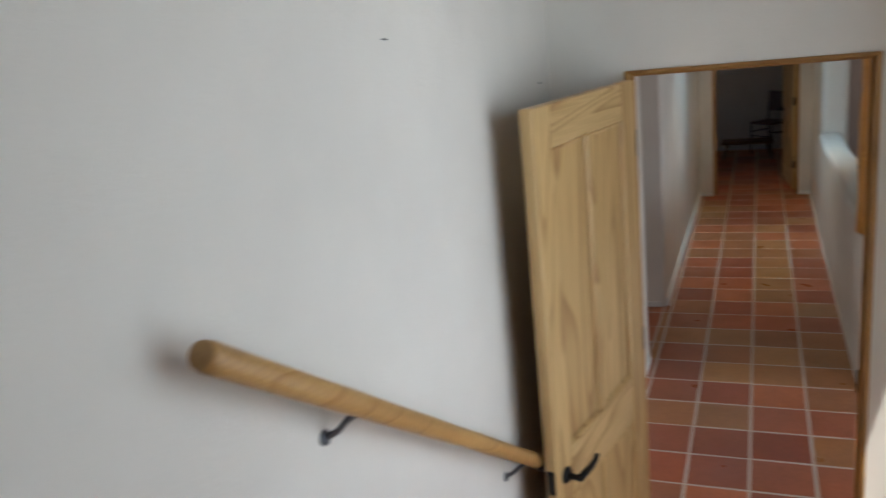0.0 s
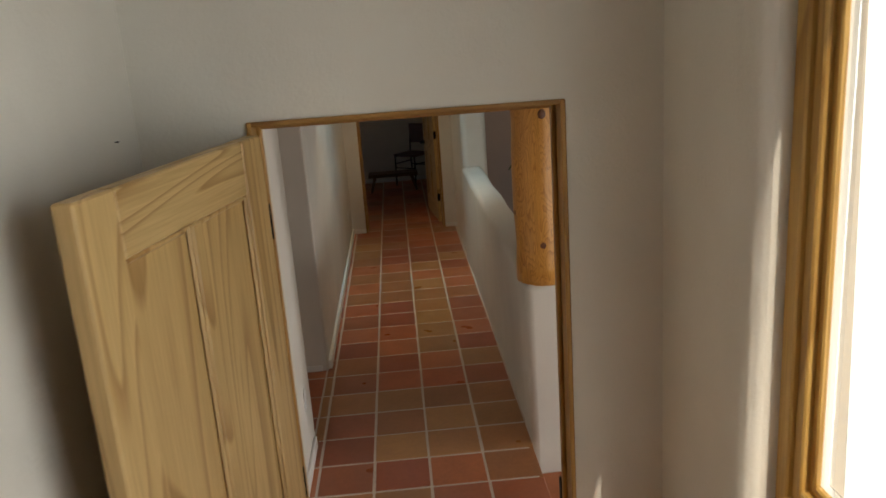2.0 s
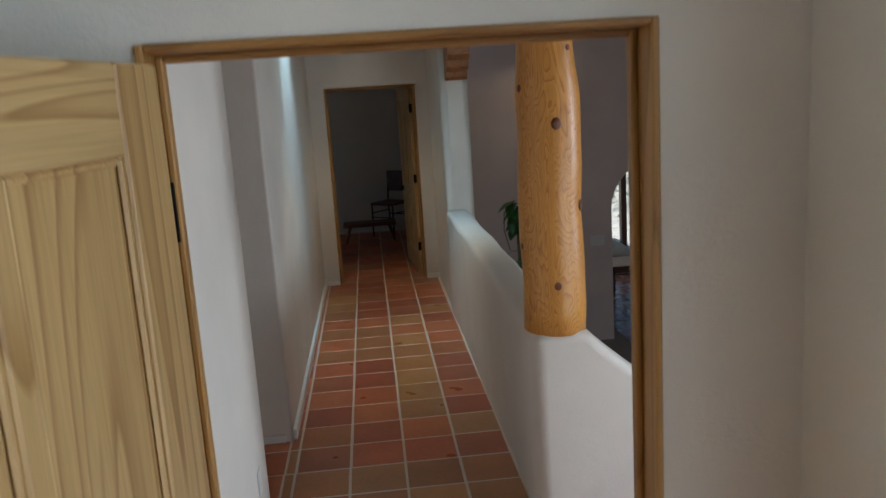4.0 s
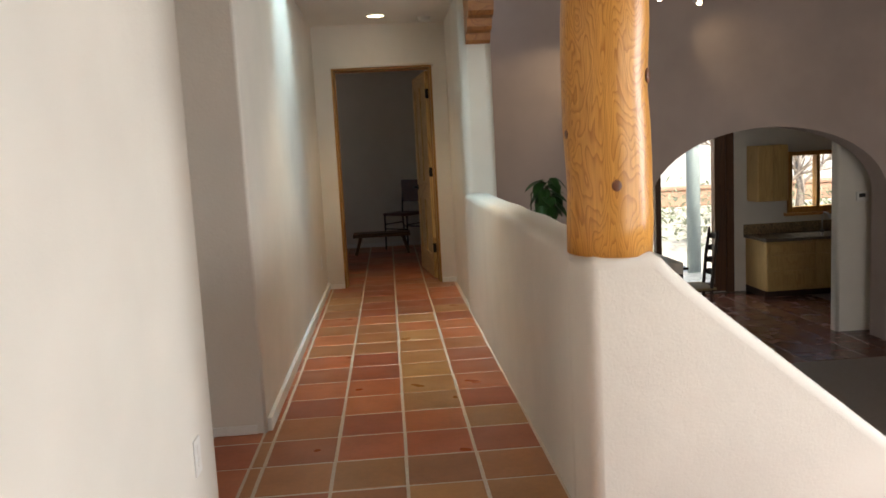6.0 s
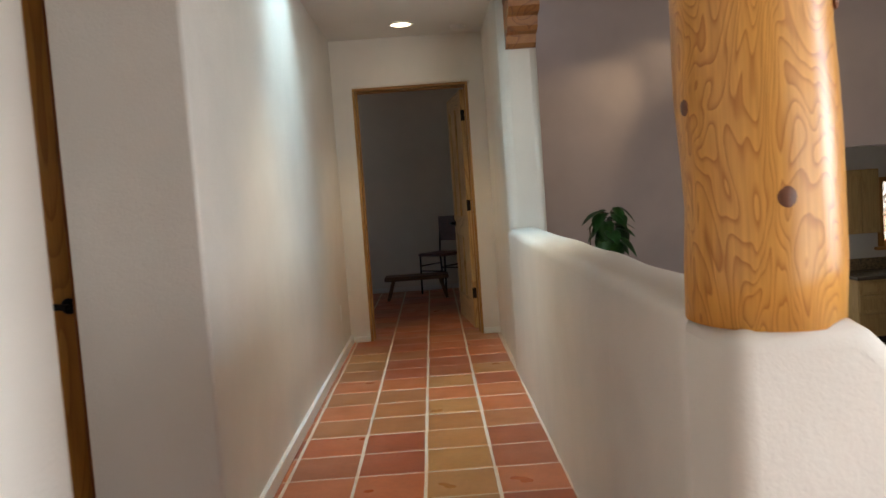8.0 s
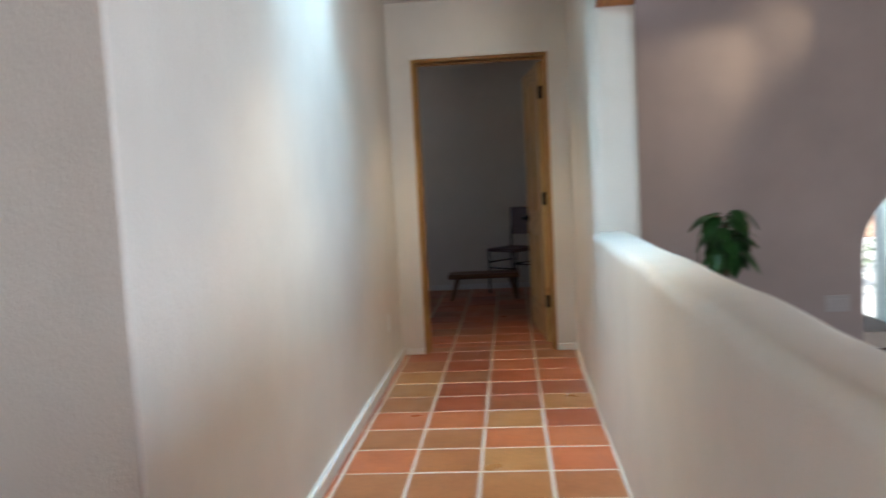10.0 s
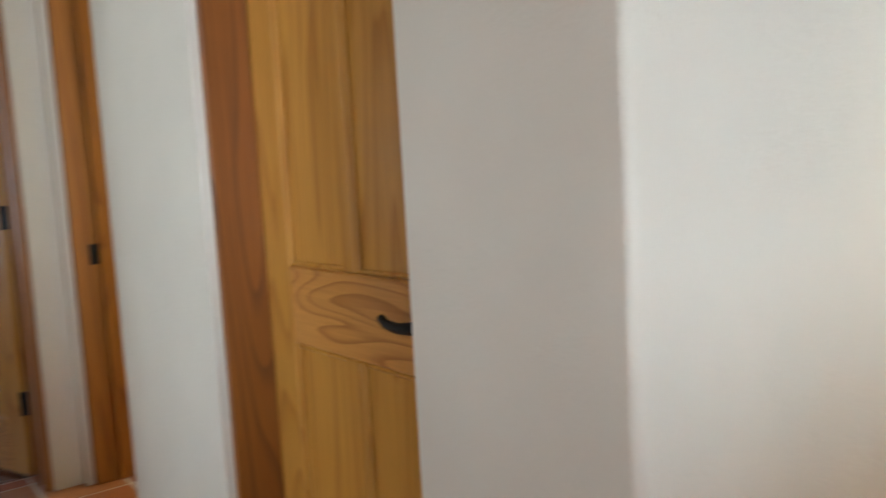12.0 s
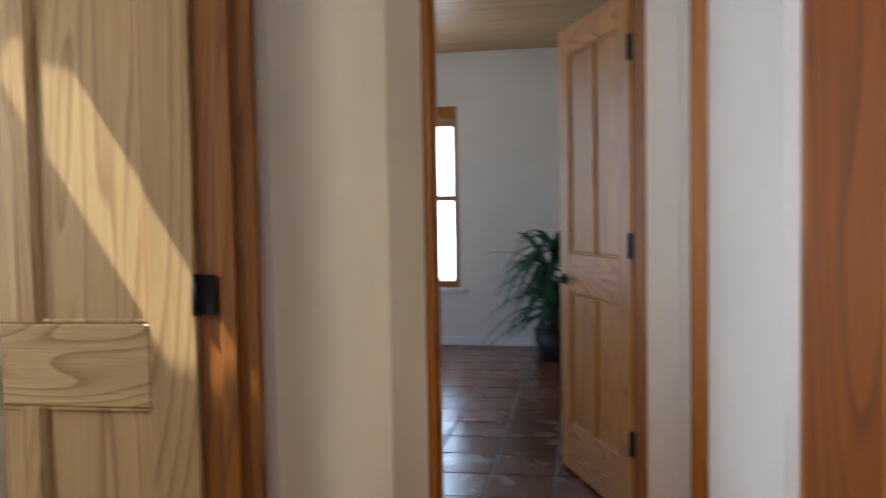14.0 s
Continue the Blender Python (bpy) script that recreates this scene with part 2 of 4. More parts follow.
MOSAIC = plain("mosaic_stone", (0.24, 0.17, 0.09), 0.35, 0, 0.7, 45)
COLUMN_PAINT = plain("grey_green_paint", (0.34, 0.40, 0.40), 0.6)
GRAVEL = plain("pale_gravel", (0.70, 0.65, 0.57), 0.9, 0, 0.25, 8)
SHRUB = plain("grey_green_shrub", (0.36, 0.40, 0.28), 0.7, 0, 0.4, 6)
ADOBE = plain("adobe_brick", (0.55, 0.35, 0.25), 0.85, 0, 0.25, 3)
STEP_TILE = clay("stair_terracotta", [(0.0, RED), (1.0, BROWN)])

glass_m, gn, gl, gp = nodes_of("clear_glass")
gp.inputs["Base Color"].default_value = (1, 1, 1, 1)
gp.inputs["Roughness"].default_value = 0.0
gp.inputs["Transmission Weight"].default_value = 1.0
gp.inputs["IOR"].default_value = 1.0001 + 0.4
bulb_m, bn, bl, bp = nodes_of("lamp_glow")
bp.inputs["Emission Color"].default_value = (1.0, 0.82, 0.55, 1)
bp.inputs["Emission Strength"].default_value = 6.0


# ---- building helpers ----
def finish(name, bm, material, parent=None, label="", smooth=False):
    me = bpy.data.meshes.new(name)
    bmesh.ops.recalc_face_normals(bm, faces=bm.faces)
    if smooth:
        for f in bm.faces:
            f.smooth = True
    bm.to_mesh(me)
    bm.free()
    me.materials.append(material)
    ob = new(name, me)
    if parent is not None:
        ob.parent = parent
    if label:
        ob["label"] = label
    return ob


part = finish


def thing(name, label, category, group="", kind="", at=None):
    e = new(name)
    e.empty_display_size = 0.1
    if at is not None:
        e.matrix_world = at
    return tagged(e, label, category, group, kind)


def setting(ob, label, category):
    return tagged(ob, label, category, kind="structure")


def add_box(bm, x0, x1, y0, y1, z0, z1, bev=0.0, seg=2):
    r = bmesh.ops.create_cube(bm, size=1.0)
    vs = r["verts"]
    for v in vs:
        v.co = Vector(((x0 + x1) / 2 + v.co.x * (x1 - x0), (y0 + y1) / 2 + v.co.y * (y1 - y0), (z0 + z1) / 2 + v.co.z * (z1 - z0)))
    if bev:
        es = list({e for v in vs for e in v.link_edges})
        b = bmesh.ops.bevel(bm, geom=es, offset=bev, segments=seg, affect="EDGES", profile=0.5)
        if seg > 1:
            for f in b["faces"]:
                f.smooth = True
    return bm


def box(x0, x1, y0, y1, z0, z1, bev=0.0, seg=2):
    return add_box(bmesh.new(), x0, x1, y0, y1, z0, z1, bev, seg)


def add_tube(bm, pts, radii, n=10, cap=True):
    """A tube of changing radius through the points."""
    pts = [Vector(p) for p in pts]
    if not isinstance(radii, (list, tuple)):
        radii = [radii] * len(pts)
    rings = []
    for i, (p, r) in enumerate(zip(pts, radii)):
        d = (pts[min(i + 1, len(pts) - 1)] - pts[max(i - 1, 0)]).normalized()
        a = d.orthogonal().normalized() if i == 0 else (rings[-1][1] - d * rings[-1][1].dot(d)).normalized()
        b = d.cross(a)
        rings.append(([bm.verts.new(p + r * (math.cos(2 * math.pi * k / n) * a + math.sin(2 * math.pi * k / n) * b)) for k in range(n)], a))
    for (r0, _), (r1, _) in zip(rings, rings[1:]):
        for k in range(n):
            f = bm.faces.new((r0[k], r0[(k + 1) % n], r1[(k + 1) % n], r1[k]))
            f.smooth = True
    if cap:
        bm.faces.new(rings[0][0][::-1])
        bm.faces.new(rings[-1][0])
    return bm


def tube(pts, radii, n=10):
    return add_tube(bmesh.new(), pts, radii, n)


def wall(name, axis, c0, c1, u0, u1, z0, z1, holes=(), rounds=(), hole_r=0.0, material=None, label="white hand-trowelled plaster wall", category="wall"):
    """A wall with rectangular openings (u0, u1, z0, z1) through it. rounds: (x, y, r) of upright edges that are rounded."""
    us = sorted({u0, u1, *[h[0] for h in holes], *[h[1] for h in holes]})
    zs = sorted({z0, z1, *[max(z0, h[2]) for h in holes], *[min(z1, h[3]) for h in holes]})
    us = [u for u in us if u0 <= u <= u1]
    zs = [z for z in zs if z0 <= z <= z1]

    def solid(i, j):
        if not (0 <= i < len(us) - 1 and 0 <= j < len(zs) - 1):
            return False
        u, z = (us[i] + us[i + 1]) / 2, (zs[j] + zs[j + 1]) / 2
        return not any(h[0] < u < h[1] and h[2] < z < h[3] for h in holes)

    bm = bmesh.new()
    made = {}

    def v(i, c, j):
        key = (i, c, j)
        if key not in made:
            made[key] = bm.verts.new((c, us[i], zs[j]) if axis == "x" else (us[i], c, zs[j]))
        return made[key]

    for i in range(len(us) - 1):
        for j in range(len(zs) - 1):
            if not solid(i, j):
                continue
            for c in (c0, c1):
                bm.faces.new((v(i, c, j), v(i + 1, c, j), v(i + 1, c, j + 1), v(i, c, j + 1)))
            for di, dj, a, b in ((-1, 0, (i, j), (i, j + 1)), (1, 0, (i + 1, j), (i + 1, j + 1)), (0, -1, (i, j), (i + 1, j)), (0, 1, (i, j + 1), (i + 1, j + 1))):
                if not solid(i + di, j + dj):
                    bm.faces.new((v(a[0], c0, a[1]), v(b[0], c0, b[1]), v(b[0], c1, b[1]), v(a[0], c1, a[1])))
    bmesh.ops.recalc_face_normals(bm, faces=bm.faces)
    for x, y, r in rounds:
        es = [e for e in bm.edges if all(abs(w.co.x - x) < 1e-4 and abs(w.co.y - y) < 1e-4 for w in e.verts) and abs(e.verts[0].co.z - e.verts[1].co.z) > 1e-4]
        b = bmesh.ops.bevel(bm, geom=es, offset=r, segments=6, affect="EDGES", profile=0.5)
        for f in b["faces"]:
            f.smooth = True
    if hole_r:
        ui = 1 if axis == "x" else 0

        def rim(w):
            u, z = w.co[ui], w.co.z
            return any(h[0] - 1e-4 <= u <= h[1] + 1e-4 and h[2] - 1e-4 <= z <= h[3] + 1e-4 for h in holes)

        es = []
        for e in bm.edges:
            a, b = e.verts
            if rim(a) and rim(b) and e.is_manifold and e.calc_face_angle(0) > 1.0 and min(a.co.z, b.co.z) >= z0 and (abs(a.co.x - b.co.x) < 1e-4 if axis == "x" else abs(a.co.y - b.co.y) < 1e-4) and not (abs(a.co.z - z0) < 1e-4 and abs(b.co.z - z0) < 1e-4):
                es.append(e)
        b = bmesh.ops.bevel(bm, geom=es, offset=hole_r, segments=4, affect="EDGES", profile=0.5)
        for f in b["faces"]:
            f.smooth = True
    return setting(finish(name, bm, material or PLASTER), label, category)


def slab(name, x0, x1, y0, y1, z0, z1, material, label, category, holes=()):
    """A level slab with rectangular openings (x0, x1, y0, y1)."""
    xs = sorted({x0, x1, *[h[0] for h in holes], *[h[1] for h in holes]})
    ys = sorted({y0, y1, *[h[2] for h in holes], *[h[3] for h in holes]})
    bm = bmesh.new()
    for a, b in zip(xs, xs[1:]):
        for c, d in zip(ys, ys[1:]):
            if not any(h[0] < (a + b) / 2 < h[1] and h[2] < (c + d) / 2 < h[3] for h in holes):
                add_box(bm, a, b, c, d, z0, z1)
    bmesh.ops.remove_doubles(bm, verts=bm.verts, dist=1e-5)
    seen = {}
    for f in list(bm.faces):
        seen.setdefault(tuple(round(q, 4) for q in f.calc_center_median()), []).append(f)
    bmesh.ops.delete(bm, geom=[f for fs in seen.values() if len(fs) > 1 for f in fs], context="FACES")
    return setting(finish(name, bm, material), label, category)


# ---- the large structure ----
LIV = -0.90          # living room floor
TOP = 1.06           # upper floor at the stair head
wall("wall_stair_left", "x", -0.82, -0.668, -1.7, 2.87, -0.1, 3.5)
wall("wall_stair_right", "x", 0.655, 0.90, -1.7, 2.87, -0.1, 3.5, holes=[(0.5, 2.37, 0.42, 2.75)], hole_r=0.05)
wall("wall_stair_back", "y", -1.85, -1.7, -0.82, 0.9, -0.1, 3.5)
wall("wall_door", "y", 2.87, 2.98, -0.82, 7.1, LIV, 3.5, holes=[(-0.40, 0.40, LIV - 1, 2.075), (1.55, 3.95, -0.05, 1.75)])
wall("wall_hall_near", "x", -0.80, -0.65, 2.98, 5.14, -0.1, 2.5, rounds=[(-0.65, 5.14, 0.05)])
wall("wall_corridor_left", "y", 4.96, 5.12, -3.6, -0.80, -0.1, 2.5, holes=[(-2.32, -1.44, -1, 2.075)], hole_r=0.03)
wall("wall_hall_left", "x", -0.80, -0.648, 6.13, 10.15, -0.1, 2.5, rounds=[(-0.648, 6.13, 0.014)])
wall("wall_corridor_right", "y", 6.13, 6.34, -2.69, -0.80, -0.1, 2.5, holes=[(-1.875, -1.075, -1, 2.075)], hole_r=0.02, rounds=[(-2.69, 6.13, 0.08)])
wall("wall_corridor_stub", "y", 6.16, 6.34, -3.44, -3.40, -0.1, 2.5)
wall("wall_bath_lintel", "y", 6.16, 6.34, -3.40, -2.69, 2.075, 2.5)
wall("wall_corridor_end", "x", -3.66, -3.44, 3.0, 8.4, -0.1, 3.1, holes=[(5.25, 6.05, -1, 2.075)], hole_r=0.02)
wall("wall_hall_end", "y", 10.15, 10.35, -0.80, 0.86, -0.1, 2.8, holes=[(-0.485, 0.47, -1, 2.105)], hole_r=0.03)
wall("wall_hall_right", "x", 0.61, 0.86, 8.75, 10.15, LIV, 2.5, rounds=[(0.61, 8.75, 0.06), (0.86, 8.75, 0.05)])
slab("ceiling_hall", -0.66, 0.65, 2.98, 10.15, 2.5, 2.62, CEIL, "smooth white plaster ceiling with a skylight well", "ceiling", holes=[(-0.65, 0.62, 7.62, 8.22)])
slab("ceiling_corridor", -3.44, -0.66, 5.08, 6.35, 2.5, 2.62, CEIL, "smooth white plaster ceiling", "ceiling")
slab("ceiling_stair", -0.82, 0.9, -1.85, 3.02, 3.5, 3.62, CEIL, "smooth white plaster ceiling over the stairs", "ceiling")
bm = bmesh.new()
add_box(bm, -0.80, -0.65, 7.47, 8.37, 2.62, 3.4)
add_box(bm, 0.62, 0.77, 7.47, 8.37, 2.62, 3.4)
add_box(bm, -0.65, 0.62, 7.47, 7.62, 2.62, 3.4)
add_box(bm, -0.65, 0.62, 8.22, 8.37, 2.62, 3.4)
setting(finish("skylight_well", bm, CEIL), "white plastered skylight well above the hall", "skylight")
# Added opaque lid, out of view, that stops direct sun entering the well.
slab("skylight_pane", -0.75, 0.72, 7.5, 8.34, 3.52, 3.54, TRIM_WHITE, "unseen opaque white lid that keeps the sun out of the well", "skylight")

# stair flight from the upper floor
bm = box(-0.668, 0.655, -1.7, 0.60, TOP - 0.2, TOP)
setting(finish("floor_upper", bm, STEP_TILE), "terracotta upper floor at the stair head", "floor")
stairs = thing("staircase", "terracotta stairs going down to the pine door", "stairs", kind="structure")
for i in range(5):
    y = 0.60 + 0.28 * i
    part("step", box(-0.668, 0.655, y, y + 0.28, -0.1, TOP - 0.1767 * (i + 1), 0.008), STEP_TILE, stairs)
# stairs down to the living room
liv_stairs = thing("living_room_stairs", "terracotta steps going down to the living room", "stairs", kind="structure")
for i in range(4):
    part("step", box(0.56 + 0.3 * i, 0.86 + 0.3 * i, 2.98, 4.82, LIV, -0.18 * (i + 1), 0.008), STEP_TILE, liv_stairs)

# floors under the tiles
slab("floor_hall", -0.80, 0.56, 2.0, 10.42, -0.12, -0.0016, GROUT, "terracotta tile floor with pale grout joints", "floor")
slab("floor_hall_edge", 0.56, 0.86, 4.86, 10.42, -0.12, -0.0016, GROUT, "edge of the terracotta tile floor", "floor")
slab("floor_corridor", -3.70, -0.80, 5.10, 6.34, -0.12, -0.0016, GROUT, "terracotta tile floor of the side corridor", "floor")
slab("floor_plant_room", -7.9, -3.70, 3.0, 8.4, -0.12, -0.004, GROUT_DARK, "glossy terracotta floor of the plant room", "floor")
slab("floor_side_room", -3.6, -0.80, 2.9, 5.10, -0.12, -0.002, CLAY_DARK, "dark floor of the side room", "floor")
slab("floor_bath", -3.6, -0.80, 6.34, 8.4, -0.12, -0.002, CLAY, "terracotta floor of the bathroom", "floor")
slab("floor_study", -3.5, 3.0, 10.42, 13.7, -0.12, -0.0016, GROUT, "dim terracotta floor of the end room", "floor")
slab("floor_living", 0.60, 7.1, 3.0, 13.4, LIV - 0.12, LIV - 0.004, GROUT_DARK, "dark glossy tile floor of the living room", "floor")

# half wall with the post, and the sloping stair guard
bm = bmesh.new()
R = 0.045
prof = [(0.593, LIV), (0.593, -0.2), (0.593, 0.0), (0.593, 0.3), (0.593, 0.6), (0.593, 0.8)]
prof += [(0.593 + R - R * math.cos(k * math.pi / 12), 0.935 - R + R * math.sin(k * math.pi / 12)) for k in range(7)]
prof += [(0.69, 0.937)]
prof += [(0.80 - R + R * math.sin(k * math.pi / 12), 0.935 - R + R * math.cos(k * math.pi / 12)) for k in range(7)]
prof += [(0.80, LIV)]
rows = []
for k in range(42):
    y = 5.06 + (8.75 - 5.06) * k / 41
    row = []
    for x, z in prof:
        w = 0.0 if k == 0 else 0.007 * min(1, k / 3)
        top = max(0.0, min(1.0, (z - 0.55) / 0.35))
        row.append(bm.verts.new((x + w * noise.noise((y * 2.1, z * 2.2, x)) + w * 0.5 * noise.noise((y * 6.0, z * 5, 3)), y, z + top * w * noise.noise((y * 2.6, x * 8, 7)))))
    rows.append(row)
for p, q in zip(rows, rows[1:]):
    for k in range(len(prof) - 1):
        bm.faces.new((p[k], q[k], q[k + 1], p[k + 1])).smooth = True
bm.faces.new(rows[0])
bm.faces.new(rows[-1][::-1])
setting(finish("half_wall", bm, PLASTER), "low white plaster half wall with uneven rounded top", "wall")
outline = [(0.583, 0.935), (0.80, 0.935), (0.83, 0.915), (0.87, 0.872), (0.93, 0.815), (1.00, 0.753), (2.60, -0.58), (2.66, -0.66), (2.68, LIV), (0.583, LIV)]
bm = bmesh.new()
fr = [bm.verts.new((x, 4.82, z)) for x, z in outline]
bk = [bm.verts.new((x, 5.06, z)) for x, z in outline]
bm.faces.new(fr)
bm.faces.new(bk[::-1])
n = len(outline)
for i in range(n):
    bm.faces.new((fr[i], bk[i], bk[(i + 1) % n], fr[(i + 1) % n]))
bmesh.ops.recalc_face_normals(bm, faces=bm.faces)


def guard_edge(e):
    p, q = (v.co for v in e.verts)
    if min(p.z, q.z) < LIV + 0.1 and abs(p.x - 0.583) > 1e-3:
        return False
    if abs(p.y - q.y) > 0.1:
        return p.x < 0.59 and p.z > 0.9
    if p.y > 5.0:
        return max(p.x, q.x) > 0.81 and min(p.x, q.x) > 0.6
    return not (p.z < LIV + 0.1 and q.z < LIV + 0.1)


b = bmesh.ops.bevel(bm, geom=[e for e in bm.edges if guard_edge(e)], offset=0.04, segments=5, affect="EDGES", profile=0.5)
for f in b["faces"]:
    f.smooth = True
setting(finish("stair_guard", bm, PLASTER), "sloping white plaster guard wall beside the steps", "wall")

# living room shell with the arch
AX, AR, AZ, ASP = 3.80, 1.23, 1.35, 0.62
bm = bmesh.new()
cols = [0.86] + [AX - AR * math.cos(math.pi * k / 28) for k in range(29)] + [7.1]


def arch_z(x):
    return ASP + (AZ - ASP) * math.sqrt(max(0.0, 1 - ((x - AX) / AR) ** 2))


def quad(*pts):
    bm.faces.new([bm.verts.new(p) for p in pts])


for y in (10.15, 10.42):
    quad((0.86, y, LIV), (AX - AR, y, LIV), (AX - AR, y, 3.0), (0.86, y, 3.0))
    quad((AX + AR, y, LIV), (7.1, y, LIV), (7.1, y, 3.0), (AX + AR, y, 3.0))
    for a, c in zip(cols[1:-1], cols[2:-1]):
        quad((a, y, arch_z(a)), (c, y, arch_z(c)), (c, y, 3.0), (a, y, 3.0))
for a, c in zip(cols[1:-1], cols[2:-1]):
    quad((a, 10.15, arch_z(a)), (a, 10.42, arch_z(a)), (c, 10.42, arch_z(c)), (c, 10.15, arch_z(c)))
for x in (AX - AR, AX + AR):
    quad((x, 10.15, LIV), (x, 10.42, LIV), (x, 10.42, ASP), (x, 10.15, ASP))
bmesh.ops.remove_doubles(bm, verts=bm.verts, dist=1e-4)
setting(finish("wall_arch", bm, PLASTER_LIV_SHADED), "tall plaster wall with a low rounded archway", "wall")
wall("wall_living_right", "x", 7.1, 7.25, 2.87, 13.4, LIV, 3.0, holes=[(3.05, 4.85, 0.35, 2.65)], material=PLASTER_LIV_SHADED)
slab("ceiling_living", 0.86, 7.25, 2.98, 10.42, 3.0, 3.12, PLANK, "wooden ceiling of the living room", "ceiling")
wall("wall_above_beam", "x", 0.65, 0.86, 2.98, 8.75, 2.62, 3.0, label="white plaster band above the beam")
wall("wall_kitchen_back", "y", 13.2, 13.4, 0.86, 7.1, LIV, 1.9, holes=[(2.8, 4.66, LIV + 0.02, 1.35), (5.55, 6.42, 0.17, 1.02)])
wall("wall_dining_left", "x", 1.6, 1.75, 10.42, 13.2, LIV, 1.9)
wall("wall_kitchen_partition", "y", 10.62, 10.74, 4.78, 7.1, LIV, 1.9, rounds=[(4.78, 10.62, 0.03)], label="white plaster partition beside the kitchen")
slab("ceiling_kitchen", 1.6, 7.25, 10.42, 13.4, 1.9, 2.0, CEIL, "white ceiling of the kitchen", "ceiling")
# end room, plant room, bathroom, side room shells
wall("wall_study_back", "y", 13.5, 13.65, -3.5, 1.6, -0.1, 2.7)
wall("wall_study_left", "x", -3.5, -3.35, 10.35, 13.5, -0.1, 2.7, holes=[(11.7, 12.7, 0.9, 1.9)])
wall("wall_study_right", "x", 1.45, 1.6, 10.42, 13.5, -0.1, 2.7)
wall("wall_study_front", "y", 10.2, 10.35, -3.5, -0.80, -0.1, 2.7)
slab("ceiling_study", -3.5, 1.6, 10.35, 13.65, 2.7, 2.8, PLANK, "dim wooden ceiling of the end room", "ceiling")
wall("wall_plant_back", "x", -7.9, -7.7, 3.0, 8.4, -0.1, 3.1, holes=[(3.97, 4.73, 0.53, 2.17)])
wall("wall_plant_near", "y", 3.0, 3.2, -7.7, -3.66, -0.1, 3.1, holes=[(-6.7, -5.1, 0.7, 2.3)])
wall("wall_plant_far", "y", 8.2, 8.4, -7.7, -3.66, -0.1, 3.1)
wall("wall_bath_right", "x", -2.2, -2.05, 6.34, 8.4, -0.1, 2.5, material=GREEN_PLASTER, label="olive-yellow bathroom wall")
wall("wall_bath_left", "x", -3.44, -3.41, 6.34, 8.4, -0.1, 2.5, material=GREEN_PLASTER, label="olive-yellow bathroom wall")
# Opening added for the bathroom fill lamp, never in view.
wall("wall_bath_back", "y", 8.2, 8.4, -3.41, -2.05, -0.1, 2.5, holes=[(-3.2, -2.5, 1.0, 2.0)], material=GREEN_PLASTER, label="olive-yellow bathroom wall with an added, unseen window opening")
slab("ceiling_bath", -3.44, -2.05, 6.34, 8.4, 2.5, 2.6, CEIL, "white bathroom ceiling", "ceiling")
wall("wall_side_room_far", "x", -3.44, -3.30, 2.9, 4.95, -0.1, 2.5)
wall("wall_side_room_back", "y", 2.9, 3.02, -3.44, -0.82, -0.1, 2.5, holes=[(-2.0, -0.9, 0.95, 2.15)])
slab("ceiling_side_room", -3.44, -0.66, 2.9, 5.08, 2.5, 2.56, CEIL, "white ceiling with a small roof light", "ceiling", holes=[(-2.07, -1.885, 3.865, 4.09)])
slab("ceiling_plant_room", -7.9, -3.44, 3.0, 8.4, 2.65, 2.75, PLANK, "pine plank ceiling of the plant room", "ceiling")


# ---- frames, doors and trim ----
def lining(name, axis, c0, c1, u0, u1, ztop, mv, mh, label, stop=None, t=0.022):
    """Wooden lining of a door opening: two jambs and a head, with a stop strip."""
    e = thing(name, label, "door frame", kind="structure")

    def put(nm, ua, ub, za, zb, m, ca=c0, cb=c1):
        part(nm, box(ca, cb, ua, ub, za, zb, 0.003, 1) if axis == "x" else box(ua, ub, ca, cb, za, zb, 0.003, 1), m, e)

    put("jamb", u0, u0 + t, 0, ztop, mv)
    put("jamb", u1 - t, u1, 0, ztop, mv)
    put("head", u0 + t, u1 - t, ztop - t, ztop, mh)
    if stop:
        s0, s1 = stop
        put("stop", u0 + t, u0 + t + 0.012, 0, ztop - t, mv, s0, s1)
        put("stop", u1 - t - 0.012, u1 - t, 0, ztop - t, mv, s0, s1)
        put("stop", u0 + t + 0.012, u1 - t - 0.012, ztop - t - 0.012, ztop - t, mh, s0, s1)
    return e


def lever_set(parent, x, z, side, toward):
    """Black lever on a round rose; toward: +1 or -1 along the leaf."""
    y = 0.02 * side
    bm = tube([(x, y, z), (x, y + 0.004 * side, z), (x, y + 0.012 * side, z)], [0.028, 0.028, 0.02], 16)
    h = part("lever_handle", bm, IRON, parent, "black iron lever handle")
    bm = tube([(x, y + 0.01 * side, z), (x, y + 0.05 * side, z)], 0.010, 10)
    add_tube(bm, [(x - 0.008 * toward, y + 0.05 * side, z + 0.002), (x + 0.03 * toward, y + 0.053 * side, z + 0.005), (x + 0.075 * toward, y + 0.052 * side, z), (x + 0.115 * toward, y + 0.05 * side, z + 0.003), (x + 0.134 * toward, y + 0.048 * side, z + 0.012)], [0.011, 0.012, 0.010, 0.009, 0.008], 10)
    part("lever", bm, IRON, h)


